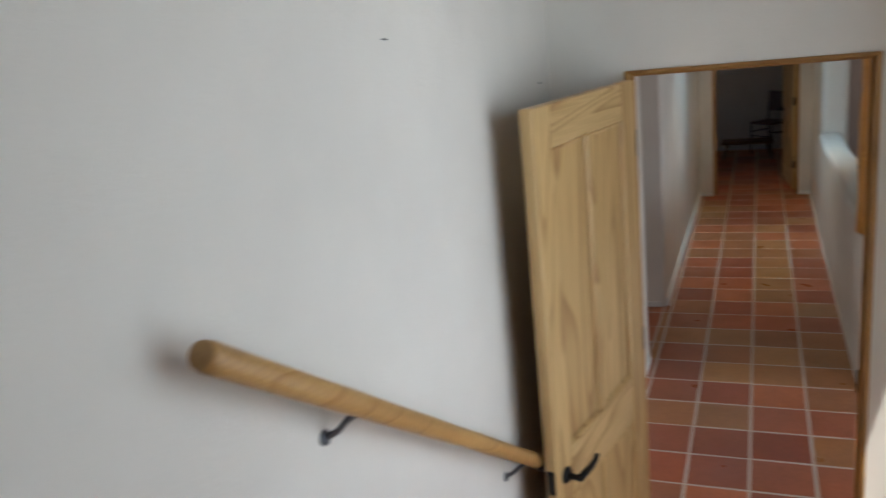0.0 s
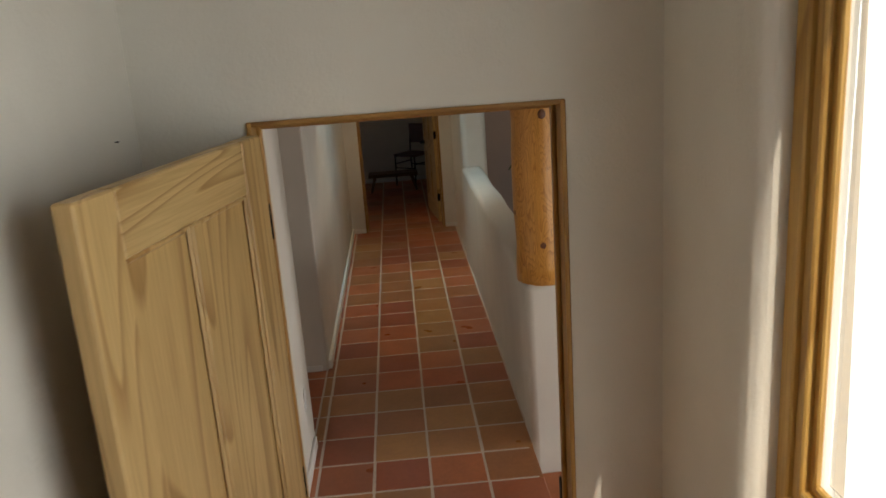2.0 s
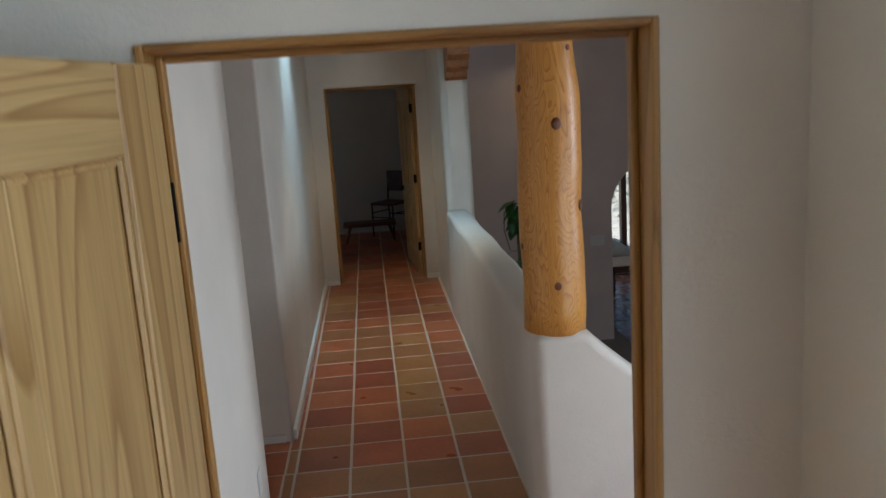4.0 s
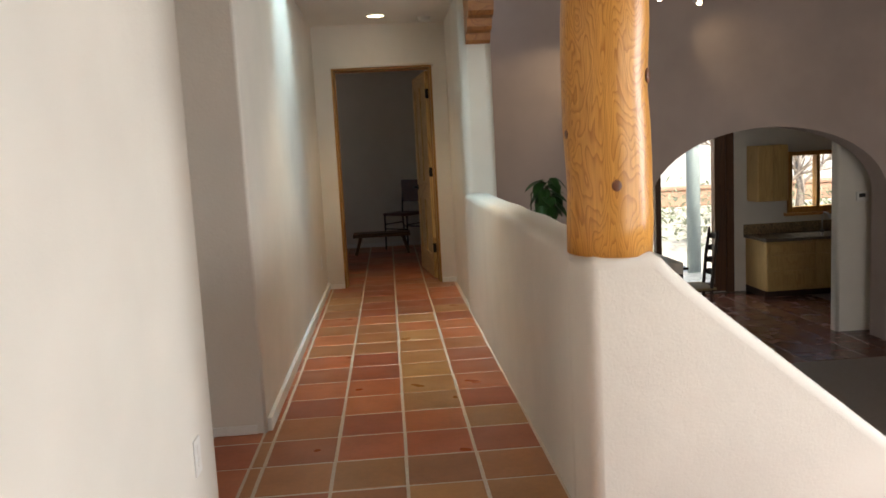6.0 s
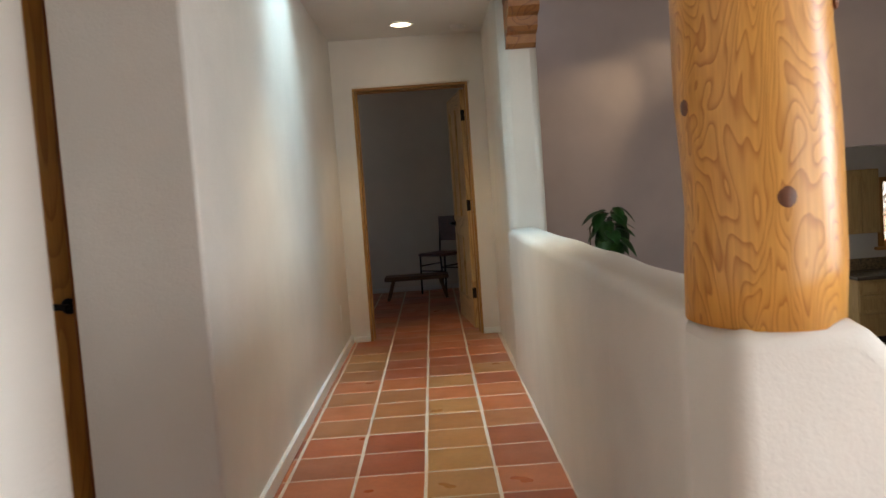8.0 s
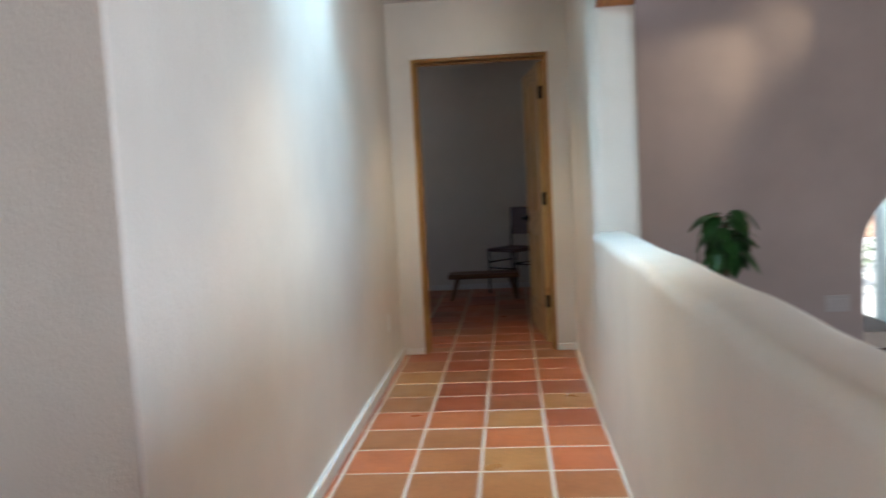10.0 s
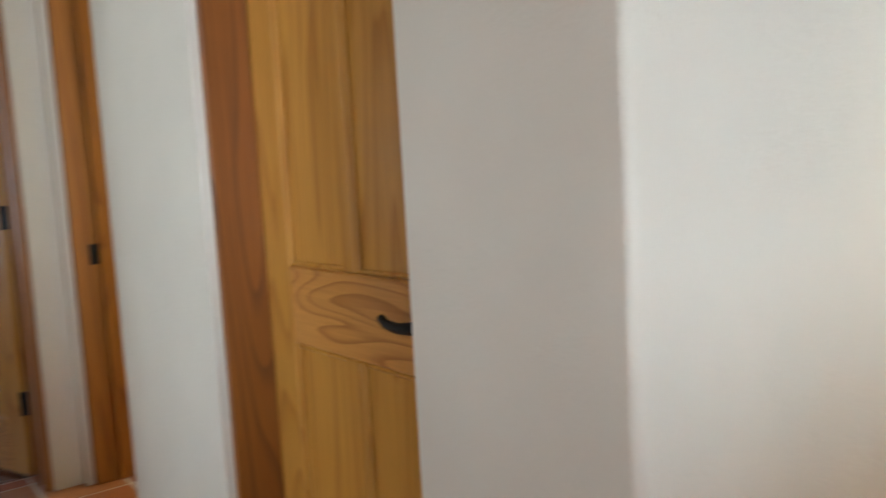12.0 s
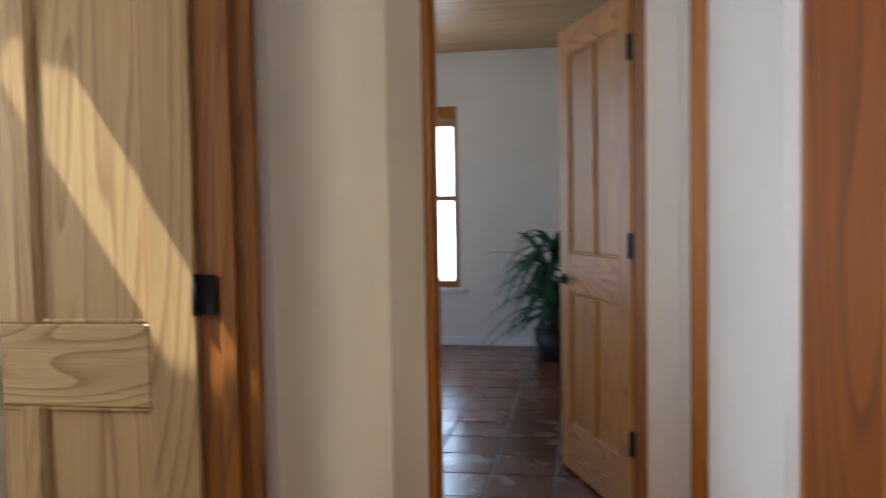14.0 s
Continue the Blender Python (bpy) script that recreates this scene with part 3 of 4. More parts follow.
def door(name, label, m, width, height, mv, mh, hinge_side=1, levers=(1, -1), rail=(0.795, 0.975), knuckle=1.08):
    """A four-panel pine door; local x runs from the hinge edge, y through the leaf, z up."""
    d = thing(name, label, "door", kind="structure")
    s, t = 0.118, 0.02
    rails = [(0.012, 0.24), rail, (height - 0.125, height)]
    for a, b in ((0.0, s), (width - s, width)):
        part("stile", box(a, b, -t, t, 0.012, height, 0.004, 1), mv, d)
    for a, b in rails:
        part("rail", box(s, width - s, -t + 0.001, t - 0.001, a, b, 0.004, 1), mh, d)
    mid = width / 2
    for (a0, a1), (b0, b1) in zip(rails, rails[1:]):
        part("mullion", box(mid - 0.021, mid + 0.021, -t + 0.001, t - 0.001, a1, b0, 0.004, 1), mv, d)
        for x0, x1 in ((s, mid - 0.021), (mid + 0.021, width - s)):
            bm = box(x0 - 0.004, x1 + 0.004, -0.006, 0.006, a1 - 0.004, b0 + 0.004)
            for sg in (1, -1):
                add_box(bm, x0, x0 + 0.012, sg * 0.006 if sg > 0 else -0.015, 0.015 if sg > 0 else -0.006, a1, b0, 0.004, 1)
                add_box(bm, x1 - 0.012, x1, sg * 0.006 if sg > 0 else -0.015, 0.015 if sg > 0 else -0.006, a1, b0, 0.004, 1)
                add_box(bm, x0 + 0.012, x1 - 0.012, sg * 0.006 if sg > 0 else -0.015, 0.015 if sg > 0 else -0.006, b0 - 0.012, b0, 0.004, 1)
                add_box(bm, x0 + 0.012, x1 - 0.012, sg * 0.006 if sg > 0 else -0.015, 0.015 if sg > 0 else -0.006, a1, a1 + 0.012, 0.004, 1)
            part("panel", bm, mv, d)
    for sg in levers:
        lever_set(d, width - 0.062, 0.90, sg, -1)
    part("latch", box(width - 0.001, width + 0.003, -0.012, 0.012, 0.86, 0.94), IRON, d)
    for z in (0.32, knuckle, height - 0.22):
        bm = tube([(-0.004, hinge_side * (t + 0.004), z - 0.048), (-0.004, hinge_side * (t + 0.004), z + 0.048)], 0.0095, 12)
        add_box(bm, -0.004, -0.0005, -t + 0.004, t + 0.002, z - 0.046, z + 0.046)
        add_box(bm, -0.052, -0.004, hinge_side * (t + 0.002) - 0.003, hinge_side * (t + 0.002) + 0.003, z - 0.046, z + 0.046, 0.0015, 1)
        part("hinge", bm, IRON, d, "black iron hinge")
    d.matrix_world = m
    return d


lining("door_frame_stair", "y", 2.860, 2.988, -0.40, 0.40, 2.075, JAMB_V, JAMB_H_SHADED, "golden pine door frame at the foot of the stairs", (2.925, 2.95), 0.013)
lining("door_frame_study", "y", 10.155, 10.352, -0.485, 0.47, 2.105, JAMB_V, JAMB_H_SHADED, "stained pine door frame at the hall's end", (10.25, 10.29))
lining("door_frame_closet", "y", 6.152, 6.345, -1.875, -1.075, 2.075, DEEP_V, DEEP_H, "deep red-brown pine door frame of the closed door", None)
lining("door_frame_bath", "y", 6.19, 6.345, -3.40, -2.69, 2.075, FRAME_V, FRAME_H, "dark-stained pine door frame of the bathroom", (6.285, 6.31))
lining("door_frame_plant_room", "x", -3.662, -3.46, 5.25, 6.05, 2.075, FRAME_V, FRAME_Y, "dark-stained pine door frame of the plant room", (-3.58, -3.545))
lining("door_frame_side_room", "y", 4.945, 5.088, -2.32, -1.44, 2.075, FRAME_V, FRAME_H, "stained pine door frame of the side room", (5.0, 5.04))
door("door_1", "open pale pine four-panel door with a black lever", pose(-0.385, 2.85, 0, 0, 0, -102.2), 0.783, 2.045, PALE_V, PALE_H, -1)
door("door_2", "half-open pine four-panel door to the end room", pose(0.428, 10.37, 0, 0, 0, 95.8), 0.90, 2.07, PALE_V, PALE_H, -1)
door("door_3", "closed amber pine four-panel door with a black lever", pose(-1.852, 6.285, 0, 0, 0, 0), 0.754, 2.045, GOLD_V, GOLD_H, 1)
door("door_4", "open amber pine four-panel door to the plant room", pose(-3.668, 6.026, 0, 0, 0, 202), 0.755, 2.045, GOLD_V, GOLD_H, 1, rail=(0.845, 1.025))
door("door_5", "open pale pine four-panel door with a streak of sun", pose(-2.306, 4.940, 0, 0, 0, -88), 0.85, 2.045, PALE_V, PALE_H, 1, rail=(0.772, 0.971), knuckle=1.04)
setting(finish("strike_plate", box(-3.379, -3.372, 6.25, 6.285, 0.88, 0.96, 0.002, 1), IRON), "black strike plate on the bathroom jamb", "strike plate")
setting(finish("strike_plate", box(0.372, 0.379, 2.945, 2.975, 0.86, 0.94, 0.002, 1), IRON), "black strike plate on the stair door jamb", "strike plate")


def baseboard(x0, x1, y0, y1, h=0.085):
    bm = box(x0, x1, y0, y1, 0.0, h, 0.005, 2)
    setting(finish("baseboard", bm, TRIM_WHITE), "low white painted baseboard", "baseboard")


baseboard(-0.648, -0.624, 6.15, 10.15, 0.066)
baseboard(-0.650, -0.632, 3.03, 5.035, 0.07)
baseboard(-0.640, -0.485, 10.137, 10.15, 0.05)
baseboard(0.47, 0.61, 10.137, 10.15, 0.05)
baseboard(-1.075, -0.69, 6.115, 6.13, 0.045)
baseboard(-7.7, -7.685, 3.2, 8.2, 0.08)
baseboard(-3.34, 1.44, 13.487, 13.5, 0.06)


# ---- beams, post and corbels ----
post = thing("log_post", "peeled golden log post with dark knots on the half wall", "post")
pts, rad = [], []
random.seed(5)
for i in range(15):
    z = 0.93 + (2.36 - 0.93) * i / 14
    pts.append((0.695 + 0.004 * math.sin(i * 0.9), 4.955 + 0.004 * math.cos(i * 1.3), z))
    rad.append((0.136 if i < 11 else 0.136 - 0.010 * (i - 10)) + 0.002 * math.sin(i * 2.1))
bm = tube(pts, rad, 40)
part("log", bm, POST_WOOD, post)


def knot(parent, a, z, r):
    """A dark oval knot let into the log at the angle a (degrees, from +x)."""
    bm = bmesh.new()
    bmesh.ops.create_uvsphere(bm, u_segments=16, v_segments=8, radius=1.0)
    c, s = math.cos(radians(a)), math.sin(radians(a))
    for v in bm.verts:
        p = Vector((v.co.x * 0.006, v.co.y * r * 0.8, v.co.z * r))
        v.co = Vector((0.695 + c * (0.1335 + p.x) - s * p.y, 4.955 + s * (0.1335 + p.x) + c * p.y, z + p.z))
    part("knot", bm, KNOT, parent, smooth=True)


for a, z, r in ((-94, 1.15, 0.023), (-32, 1.479, 0.024), (-88, 1.83, 0.026), (-170, 1.315, 0.022), (-160, 1.98, 0.016), (-60, 2.13, 0.013), (70, 1.4, 0.02), (140, 1.2, 0.018)):
    knot(post, a, z, r)
beam = thing("carved_beam", "long stained pine beam over the half wall", "beam", kind="structure")
part("timber", box(0.652, 0.855, 2.98, 8.75, 2.37, 2.62, 0.012), BEAM_Y, beam)


def corbel(y0, y1, side, label):
    """Stepped and rounded bracket under the beam; side: the way its nose points along y."""
    prof = [(0, 0), (0, -0.27), (0.05, -0.275), (0.085, -0.25), (0.10, -0.20), (0.16, -0.19), (0.205, -0.165), (0.22, -0.11), (0.29, -0.10), (0.33, -0.07), (0.345, 0)]
    sc = (y1 - y0) / 0.345
    base = y1 if side < 0 else y0
    bm = bmesh.new()
    rings = [[bm.verts.new((x, base + side * u * sc, 2.365 + w)) for u, w in prof] for x in (0.655, 0.845)]
    bm.faces.new(rings[0])
    bm.faces.new(rings[1][::-1])
    for i in range(len(prof)):
        j = (i + 1) % len(prof)
        bm.faces.new((rings[0][i], rings[1][i], rings[1][j], rings[0][j]))
    return tagged(finish("corbel", bm, BEAM_Y), label, "corbel", "corbels under the beam")


corbel(8.40, 8.75, -1, "carved pine corbel where the beam meets the wall")
cap = thing("post_cap", "carved pine cap block between post and beam", "corbel", "corbels under the beam")
part("block", box(0.62, 0.88, 4.58, 5.36, 2.30, 2.372, 0.03, 3), BEAM_Y, cap)
part("cross_block", box(0.50, 1.0, 4.85, 5.07, 2.30, 2.366, 0.02, 3), BEAM_X, cap)
for i, y in enumerate((8.42, 6.3, 4.2)):
    setting(finish("cross_beam", box(0.855, 7.1, y, y + 0.16, 2.40, 2.62, 0.012), BEAM_X), "stained pine cross beam in the living room", "beam")

# track lights
track = thing("track_light", "small white spot lamps on a track near the arch wall", "track light")
part("track", box(2.05, 3.1, 9.685, 9.715, 2.645, 2.67, 0.003, 1), PLASTIC, track)
for x in (2.2, 2.95):
    part("hanger", tube([(x, 9.70, 2.67), (x, 9.70, 3.0)], 0.006, 8), PLASTIC, track)
for x, z, tx in ((2.31, 2.553, -0.05), (2.575, 2.55, -0.04), (2.855, 2.50, 0.04)):
    h = part("lamp_head", tube([(x, 9.70, 2.645), (x, 9.70, z + 0.05), (x + 0.4 * tx, 9.69, z + 0.03), (x + tx, 9.665, z)], [0.008, 0.012, 0.028, 0.034], 14), PLASTIC, track)
    bm = bmesh.new()
    bmesh.ops.create_uvsphere(bm, u_segments=12, v_segments=8, radius=0.026, matrix=Matrix.Translation((x + tx * 1.1, 9.66, z - 0.006)))
    part("bulb", bm, bulb_m, h, "glowing warm bulb", smooth=True)

# ceiling fixtures of the hall
for cy in (7.27, 9.66):
    can = thing("ceiling_can_light", "recessed round ceiling light glowing warm", "ceiling light", "recessed lights of the hall")
    bm = bmesh.new()
    n = 32
    rr = [(0.098, 2.498), (0.098, 2.492), (0.076, 2.490), (0.072, 2.498)]
    rings = [[bm.verts.new((-0.03 + r * math.cos(2 * math.pi * k / n), cy + r * math.sin(2 * math.pi * k / n), z)) for k in range(n)] for r, z in rr]
    for a, b in zip(rings, rings[1:]):
        for k in range(n):
            bm.faces.new((a[k], a[(k + 1) % n], b[(k + 1) % n], b[k]))
    part("trim_ring", bm, PLASTIC, can)
    part("lens", tube([(-0.03, cy, 2.4975), (-0.03, cy, 2.4935)], 0.073, 32), bulb_m, can, "glowing frosted lens")
det = thing("smoke_detector", "round white smoke detector on the hall ceiling", "smoke detector")
part("base", tube([(0.41, 9.86, 2.50), (0.41, 9.86, 2.488)], 0.062, 28), PLASTIC, det)
part("cover", tube([(0.41, 9.86, 2.488), (0.41, 9.86, 2.47), (0.41, 9.86, 2.462)], [0.055, 0.052, 0.04], 28), PLASTIC, det)


def plate(name, label, category, m, w, h, kind, count=1, mat=PLASTIC):
    """Wall plate; local y points out of the wall."""
    e = thing(name, label, category, "wall plates", at=m)
    part("plate", box(-w / 2, w / 2, 0, 0.006, -h / 2, h / 2, 0.003, 2), mat, e)
    for i in range(count):
        x = (i - (count - 1) / 2) * 0.046
        if kind == "outlet":
            for dz in (0.02, -0.02):
                part("socket", tube([(x, 0.005, dz), (x, 0.0085, dz)], 0.016, 16), mat, e)
        else:
            part("rocker", box(x - 0.016, x + 0.016, 0.005, 0.011, -0.033, 0.033, 0.003, 1), mat, e)
    return e


plate("outlet", "white wall outlet low on the plaster", "outlet", pose(-0.65, 4.865, 0.382, 0, 0, -90), 0.07, 0.115, "outlet")
plate("outlet", "white wall outlet low on the plaster", "outlet", pose(-0.648, 9.57, 0.345, 0, 0, -90), 0.07, 0.115, "outlet")
plate("light_switch", "white three-gang light switch beside the arch, colour darkened for shade", "light switch", pose(2.40, 10.15, 0.265, 0, 0, 180), 0.165, 0.115, "rocker", 3, PLATE_DIMMED)
th = thing("thermostat", "small grey thermostat on the kitchen partition", "thermostat")
part("case", box(4.98, 5.11, 10.595, 10.62, 0.52, 0.62, 0.006, 2), PLASTIC, th)
part("screen", box(5.0, 5.07, 10.592, 10.595, 0.56, 0.60), POT, th)
for y, z in ((2.71, 2.068), (1.495, 2.265)):
    nail = finish("nail", tube([(-0.668, y, z), (-0.661, y, z), (-0.660, y, z)], [0.0015, 0.0015, 0.003], 8), IRON)
    tagged(nail, "small dark nail in the stair wall plaster", "nail", "nails in the wall")

# ---- handrail ----
rail = thing("handrail", "round pine handrail on dark metal brackets", "handrail")
r0, r1 = Vector((-0.605, 0.725, 1.909)), Vector((-0.605, 2.15, 0.932))
part("rail", tube([r0, r0.lerp(r1, 0.01), r0.lerp(r1, 0.5), r0.lerp(r1, 0.985), r1], [0.0195, 0.0225, 0.0225, 0.0225, 0.019], 24), RAIL_WOOD, rail)
for f in (0.245, 0.90):
    p = r0.lerp(r1, f)
    b = part("bracket", tube([(-0.668, p.y - 0.01, p.z - 0.066), (-0.665, p.y - 0.01, p.z - 0.066), (-0.662, p.y - 0.01, p.z - 0.064)], [0.015, 0.015, 0.009], 16), PEWTER, rail, "dark cast metal rail bracket")
    part("arm", tube([(-0.664, p.y - 0.01, p.z - 0.066), (-0.645, p.y, p.z - 0.058), (-0.622, p.y, p.z - 0.034), (-0.606, p.y, p.z - 0.018)], [0.007, 0.006, 0.006, 0.009], 12), PEWTER, b)

# ---- stair window ----
win = thing("window_1", "tall pine-framed window with bright daylight beside the stairs", "window", kind="structure")
WX0, WX1, WY0, WY1, WZ0, WZ1, WM = 0.738, 0.80, 0.5, 2.37, 0.42, 2.75, 1.20


def stair_sash(y0, y1, z0, z1, w, x0, x1, inner):
    f = part("frame", box(x0, x1, y0, y0 + w, z0, z1, 0.004, 1), WIN_V, win)
    part("stile", box(x0, x1, y1 - w, y1, z0, z1, 0.004, 1), WIN_V, win)
    part("rail", box(x0, x1, y0 + w, y1 - w, z0, z0 + w, 0.004, 1), WIN_Y, win)
    part("rail", box(x0, x1, y0 + w, y1 - w, z1 - w, z1, 0.004, 1), WIN_Y, win)
    if inner:
        g = part("pane", box(x0 + 0.03, x0 + 0.036, y0 + w, y1 - w, z0 + w, z1 - w), glass_m, win, "clear window glass")
        g.visible_shadow = False


stair_sash(WY0, WY1, WZ0, WZ1, 0.05, WX0, WX1, False)
stair_sash(WY0 + 0.05, WY1 - 0.05, WM + 0.045, WZ1 - 0.05, 0.034, WX0 + 0.012, WX1 - 0.01, False)
stair_sash(WY0 + 0.084, WY1 - 0.084, WM + 0.079, WZ1 - 0.084, 0.022, WX0 + 0.03, WX1 - 0.015, True)
part("transom", box(WX0 - 0.02, WX1, WY0 + 0.05, WY1 - 0.05, WM - 0.045, WM + 0.045, 0.006, 2), WIN_Y, win)
stair_sash(WY0 + 0.05, WY1 - 0.05, WZ0 + 0.05, WM - 0.045, 0.045, WX0 + 0.02, WX1 - 0.01, True)

# ---- end room: bench and chair ----
bench = thing("low_bench", "low rustic dark wood bench with splayed legs", "bench")
part("seat", box(-0.50, 0.24, 12.62, 12.92, 0.225, 0.275, 0.012, 2), BENCH_WOOD, bench)
for sx in (-1, 1):
    for sy in (-1, 1):
        cx, cy = -0.13 + sx * 0.27, 12.77 + sy * 0.09
        part("leg", tube([(cx, cy, 0.235), (cx + sx * 0.07, cy + sy * 0.04, 0.0)], [0.022, 0.018], 10), BENCH_WOOD, bench)
chair = thing("metal_chair", "old chair with leather back and thin metal legs", "chair")
part("seat", box(-0.21, 0.21, -0.21, 0.21, 0.455, 0.492, 0.015, 3), LEATHER, chair)
part("backrest", box(-0.20, 0.20, 0.205, 0.23, 0.62, 0.92, 0.010, 2), LEATHER, chair)
for x in (-0.19, 0.19):
    part("leg", tube([(x, -0.20, 0), (x, -0.19, 0.455)], 0.011, 10), IRON, chair)
    part("back_leg", tube([(x, 0.22, 0), (x, 0.19, 0.455), (x, 0.20, 0.60), (x, 0.235, 0.91)], 0.011, 10), IRON, chair)
    part("stretcher", tube([(x, -0.195, 0.34), (x, 0.195, 0.34)], 0.008, 8), IRON, chair)
for y in (-0.195, 0.195):
    part("stretcher", tube([(-0.19, y, 0.28), (0.19, y, 0.28)], 0.008, 8), IRON, chair)
chair.matrix_world = pose(0.19, 13.16, 0, 0, 0, -40)


# ---- plants ----
def leaf_shape(bm, base, d, up, length, width, droop, n=6, fold=0.25):
    """A pointed leaf: a folded strip that bends down along its length."""
    d = d.normalized()
    side = d.cross(up).normalized()
    rows = []
    for i in range(n + 1):
        s = i / n
        w = width * math.sin(math.pi * min(1, 0.12 + 0.88 * s) ** 0.8) * 0.5
        c = base + d * (length * s) - Vector((0, 0, 1)) * (droop * length * s * s)
        nrm = side.cross(d).normalized()
        rows.append((bm.verts.new(c - side * w + nrm * w * fold), bm.verts.new(c), bm.verts.new(c + side * w + nrm * w * fold)))
    for a, b in zip(rows, rows[1:]):
        for k in (0, 1):
            f = bm.faces.new((a[k], a[k + 1], b[k + 1], b[k]))
            f.smooth = True


def leaf_obj(name, mat, parent, **kw):
    bm = bmesh.new()
    leaf_shape(bm, **kw)
    me_faces = bm.faces[:]
    bmesh.ops.solidify(bm, geom=me_faces, thickness=0.0012)
    return part(name, bm, mat, parent)


random.seed(11)
cl = thing("climbing_plant", "tall green climbing plant on a mossy pole in a pot", "plant")
part("pot", tube([(1.18, 8.36, LIV), (1.18, 8.36, LIV + 0.30), (1.18, 8.36, LIV + 0.32), (1.18, 8.36, LIV + 0.28)], [0.13, 0.17, 0.175, 0.15], 24), POT, cl)
part("pole", tube([(1.18, 8.36, LIV + 0.25), (1.185, 8.37, 0.2), (1.18, 8.36, 0.98)], [0.022, 0.02, 0.016], 10), STEM, cl)
part("vine", tube([(1.10, 8.36, 0.6), (1.055, 8.36, 0.78), (1.06, 8.36, 0.92), (1.11, 8.36, 1.02), (1.17, 8.36, 1.0)], 0.004, 8), STEM, cl)
for i in range(46):
    z = 1.02 - 0.33 * (i / 45) ** 1.3 if i < 34 else 0.68 - 0.09 * (i - 34)
    a = i * 2.4 + random.uniform(-0.5, 0.5)
    b = Vector((1.18 + 0.015 * math.cos(a), 8.36 + 0.015 * math.sin(a), z))
    d = Vector((math.cos(a), math.sin(a), random.uniform(-0.2, 0.7))).normalized()
    reach = random.uniform(0.02, 0.06)
    part("petiole", tube([b, b + d * reach], 0.0025, 6), STEM, cl)
    e = Vector((math.cos(a + random.uniform(-0.6, 0.6)), math.sin(a), random.uniform(-1.4, -0.3)))
    leaf_obj("leaf", LEAF, cl, base=b + d * reach, d=e, up=Vector((0, 0, 1)), length=random.uniform(0.09, 0.135), width=random.uniform(0.08, 0.115), droop=random.uniform(0.1, 0.4), fold=0.12)

random.seed(3)
yu = thing("yucca_plant", "potted plant with long arching blue-green strap leaves", "plant")
PX, PY = -7.10, 5.60
part("pot", tube([(PX, PY, 0), (PX, PY, 0.24), (PX, PY, 0.26), (PX, PY, 0.22)], [0.13, 0.165, 0.17, 0.15], 24), POT, yu)
for k in range(4):
    a = k * 2.1
    top = (PX + 0.05 * math.cos(a), PY + 0.05 * math.sin(a), 0.42 + 0.16 * k)
    part("cane", tube([(PX + 0.03 * math.cos(a), PY + 0.03 * math.sin(a), 0.2), top], [0.022, 0.017], 8), STEM, yu)
    for i in range(30):
        b = i * 2.4 + random.uniform(-0.3, 0.3)
        el = random.uniform(-0.35, 1.15)
        d = Vector((math.cos(b) * math.cos(el), math.sin(b) * math.cos(el), math.sin(el)))
        leaf_obj("leaf", LEAF_BLUE, yu, base=Vector(top), d=d, up=Vector((0, 0, 1)) if el < 1 else Vector((1, 0, 0)), length=random.uniform(0.45, 0.80), width=random.uniform(0.045, 0.07), droop=random.uniform(0.35, 1.15) if el > 0.1 else random.uniform(0.2, 0.5), n=8)

# ---- plant room window ----
pw = thing("window_2", "narrow dark wood double-hung window", "window", kind="structure")
for y0, y1, z0, z1 in ((3.97, 4.01, 0.53, 2.17), (4.69, 4.73, 0.53, 2.17), (4.01, 4.69, 0.53, 0.59), (4.01, 4.69, 2.07, 2.17), (4.01, 4.69, 1.32, 1.365)):
    part("frame", box(-7.76, -7.69, y0, y1, z0, z1, 0.004, 1), FRAME_V, pw)
g = part("pane", box(-7.73, -7.725, 4.01, 4.69, 0.59, 2.07), glass_m, pw, "clear window glass")
g.visible_shadow = False
part("sill", box(-7.76, -7.65, 3.93, 4.77, 0.49, 0.53, 0.008, 2), TRIM_WHITE, pw)
part("blind", box(-7.75, -7.70, 4.015, 4.685, 1.99, 2.07, 0.01, 2), PLANK, pw, "rolled bamboo blind")

# ---- dining room and kitchen ----
slider = thing("patio_door", "dark wood glass patio door onto a bright garden", "patio door", kind="structure")
for x0, x1, z0, z1 in ((2.8, 2.9, LIV + 0.02, 1.35), (4.50, 4.66, LIV + 0.02, 1.35), (2.9, 4.50, 1.25, 1.35), (2.9, 4.50, LIV + 0.02, LIV + 0.14), (3.66, 3.74, LIV + 0.14, 1.25)):
    part("frame", box(x0, x1, 13.17, 13.30, z0, z1, 0.005, 1), CASING_WOOD, slider)
for x0, x1 in ((2.9, 3.66), (3.74, 4.50)):
    g = part("pane", box(x0, x1, 13.235, 13.241, LIV + 0.14, 1.25), glass_m, slider, "clear glass")
    g.visible_shadow = False
setting(finish("trim", box(4.66, 4.77, 13.155, 13.2, LIV, 1.45, 0.006, 1), CASING_WOOD), "wide dark wood casing beside the patio door", "trim")
kw = thing("window_3", "pine-framed kitchen window over the sink", "window", kind="structure")
for x0, x1, z0, z1 in ((5.55, 5.61, 0.17, 1.02), (6.36, 6.42, 0.17, 1.02), (5.61, 6.36, 0.96, 1.02), (5.61, 6.36, 0.17, 0.25), (5.96, 6.01, 0.25, 0.96)):
    part("frame", box(x0, x1, 13.16, 13.28, z0, z1, 0.004, 1), GOLD_V, kw)
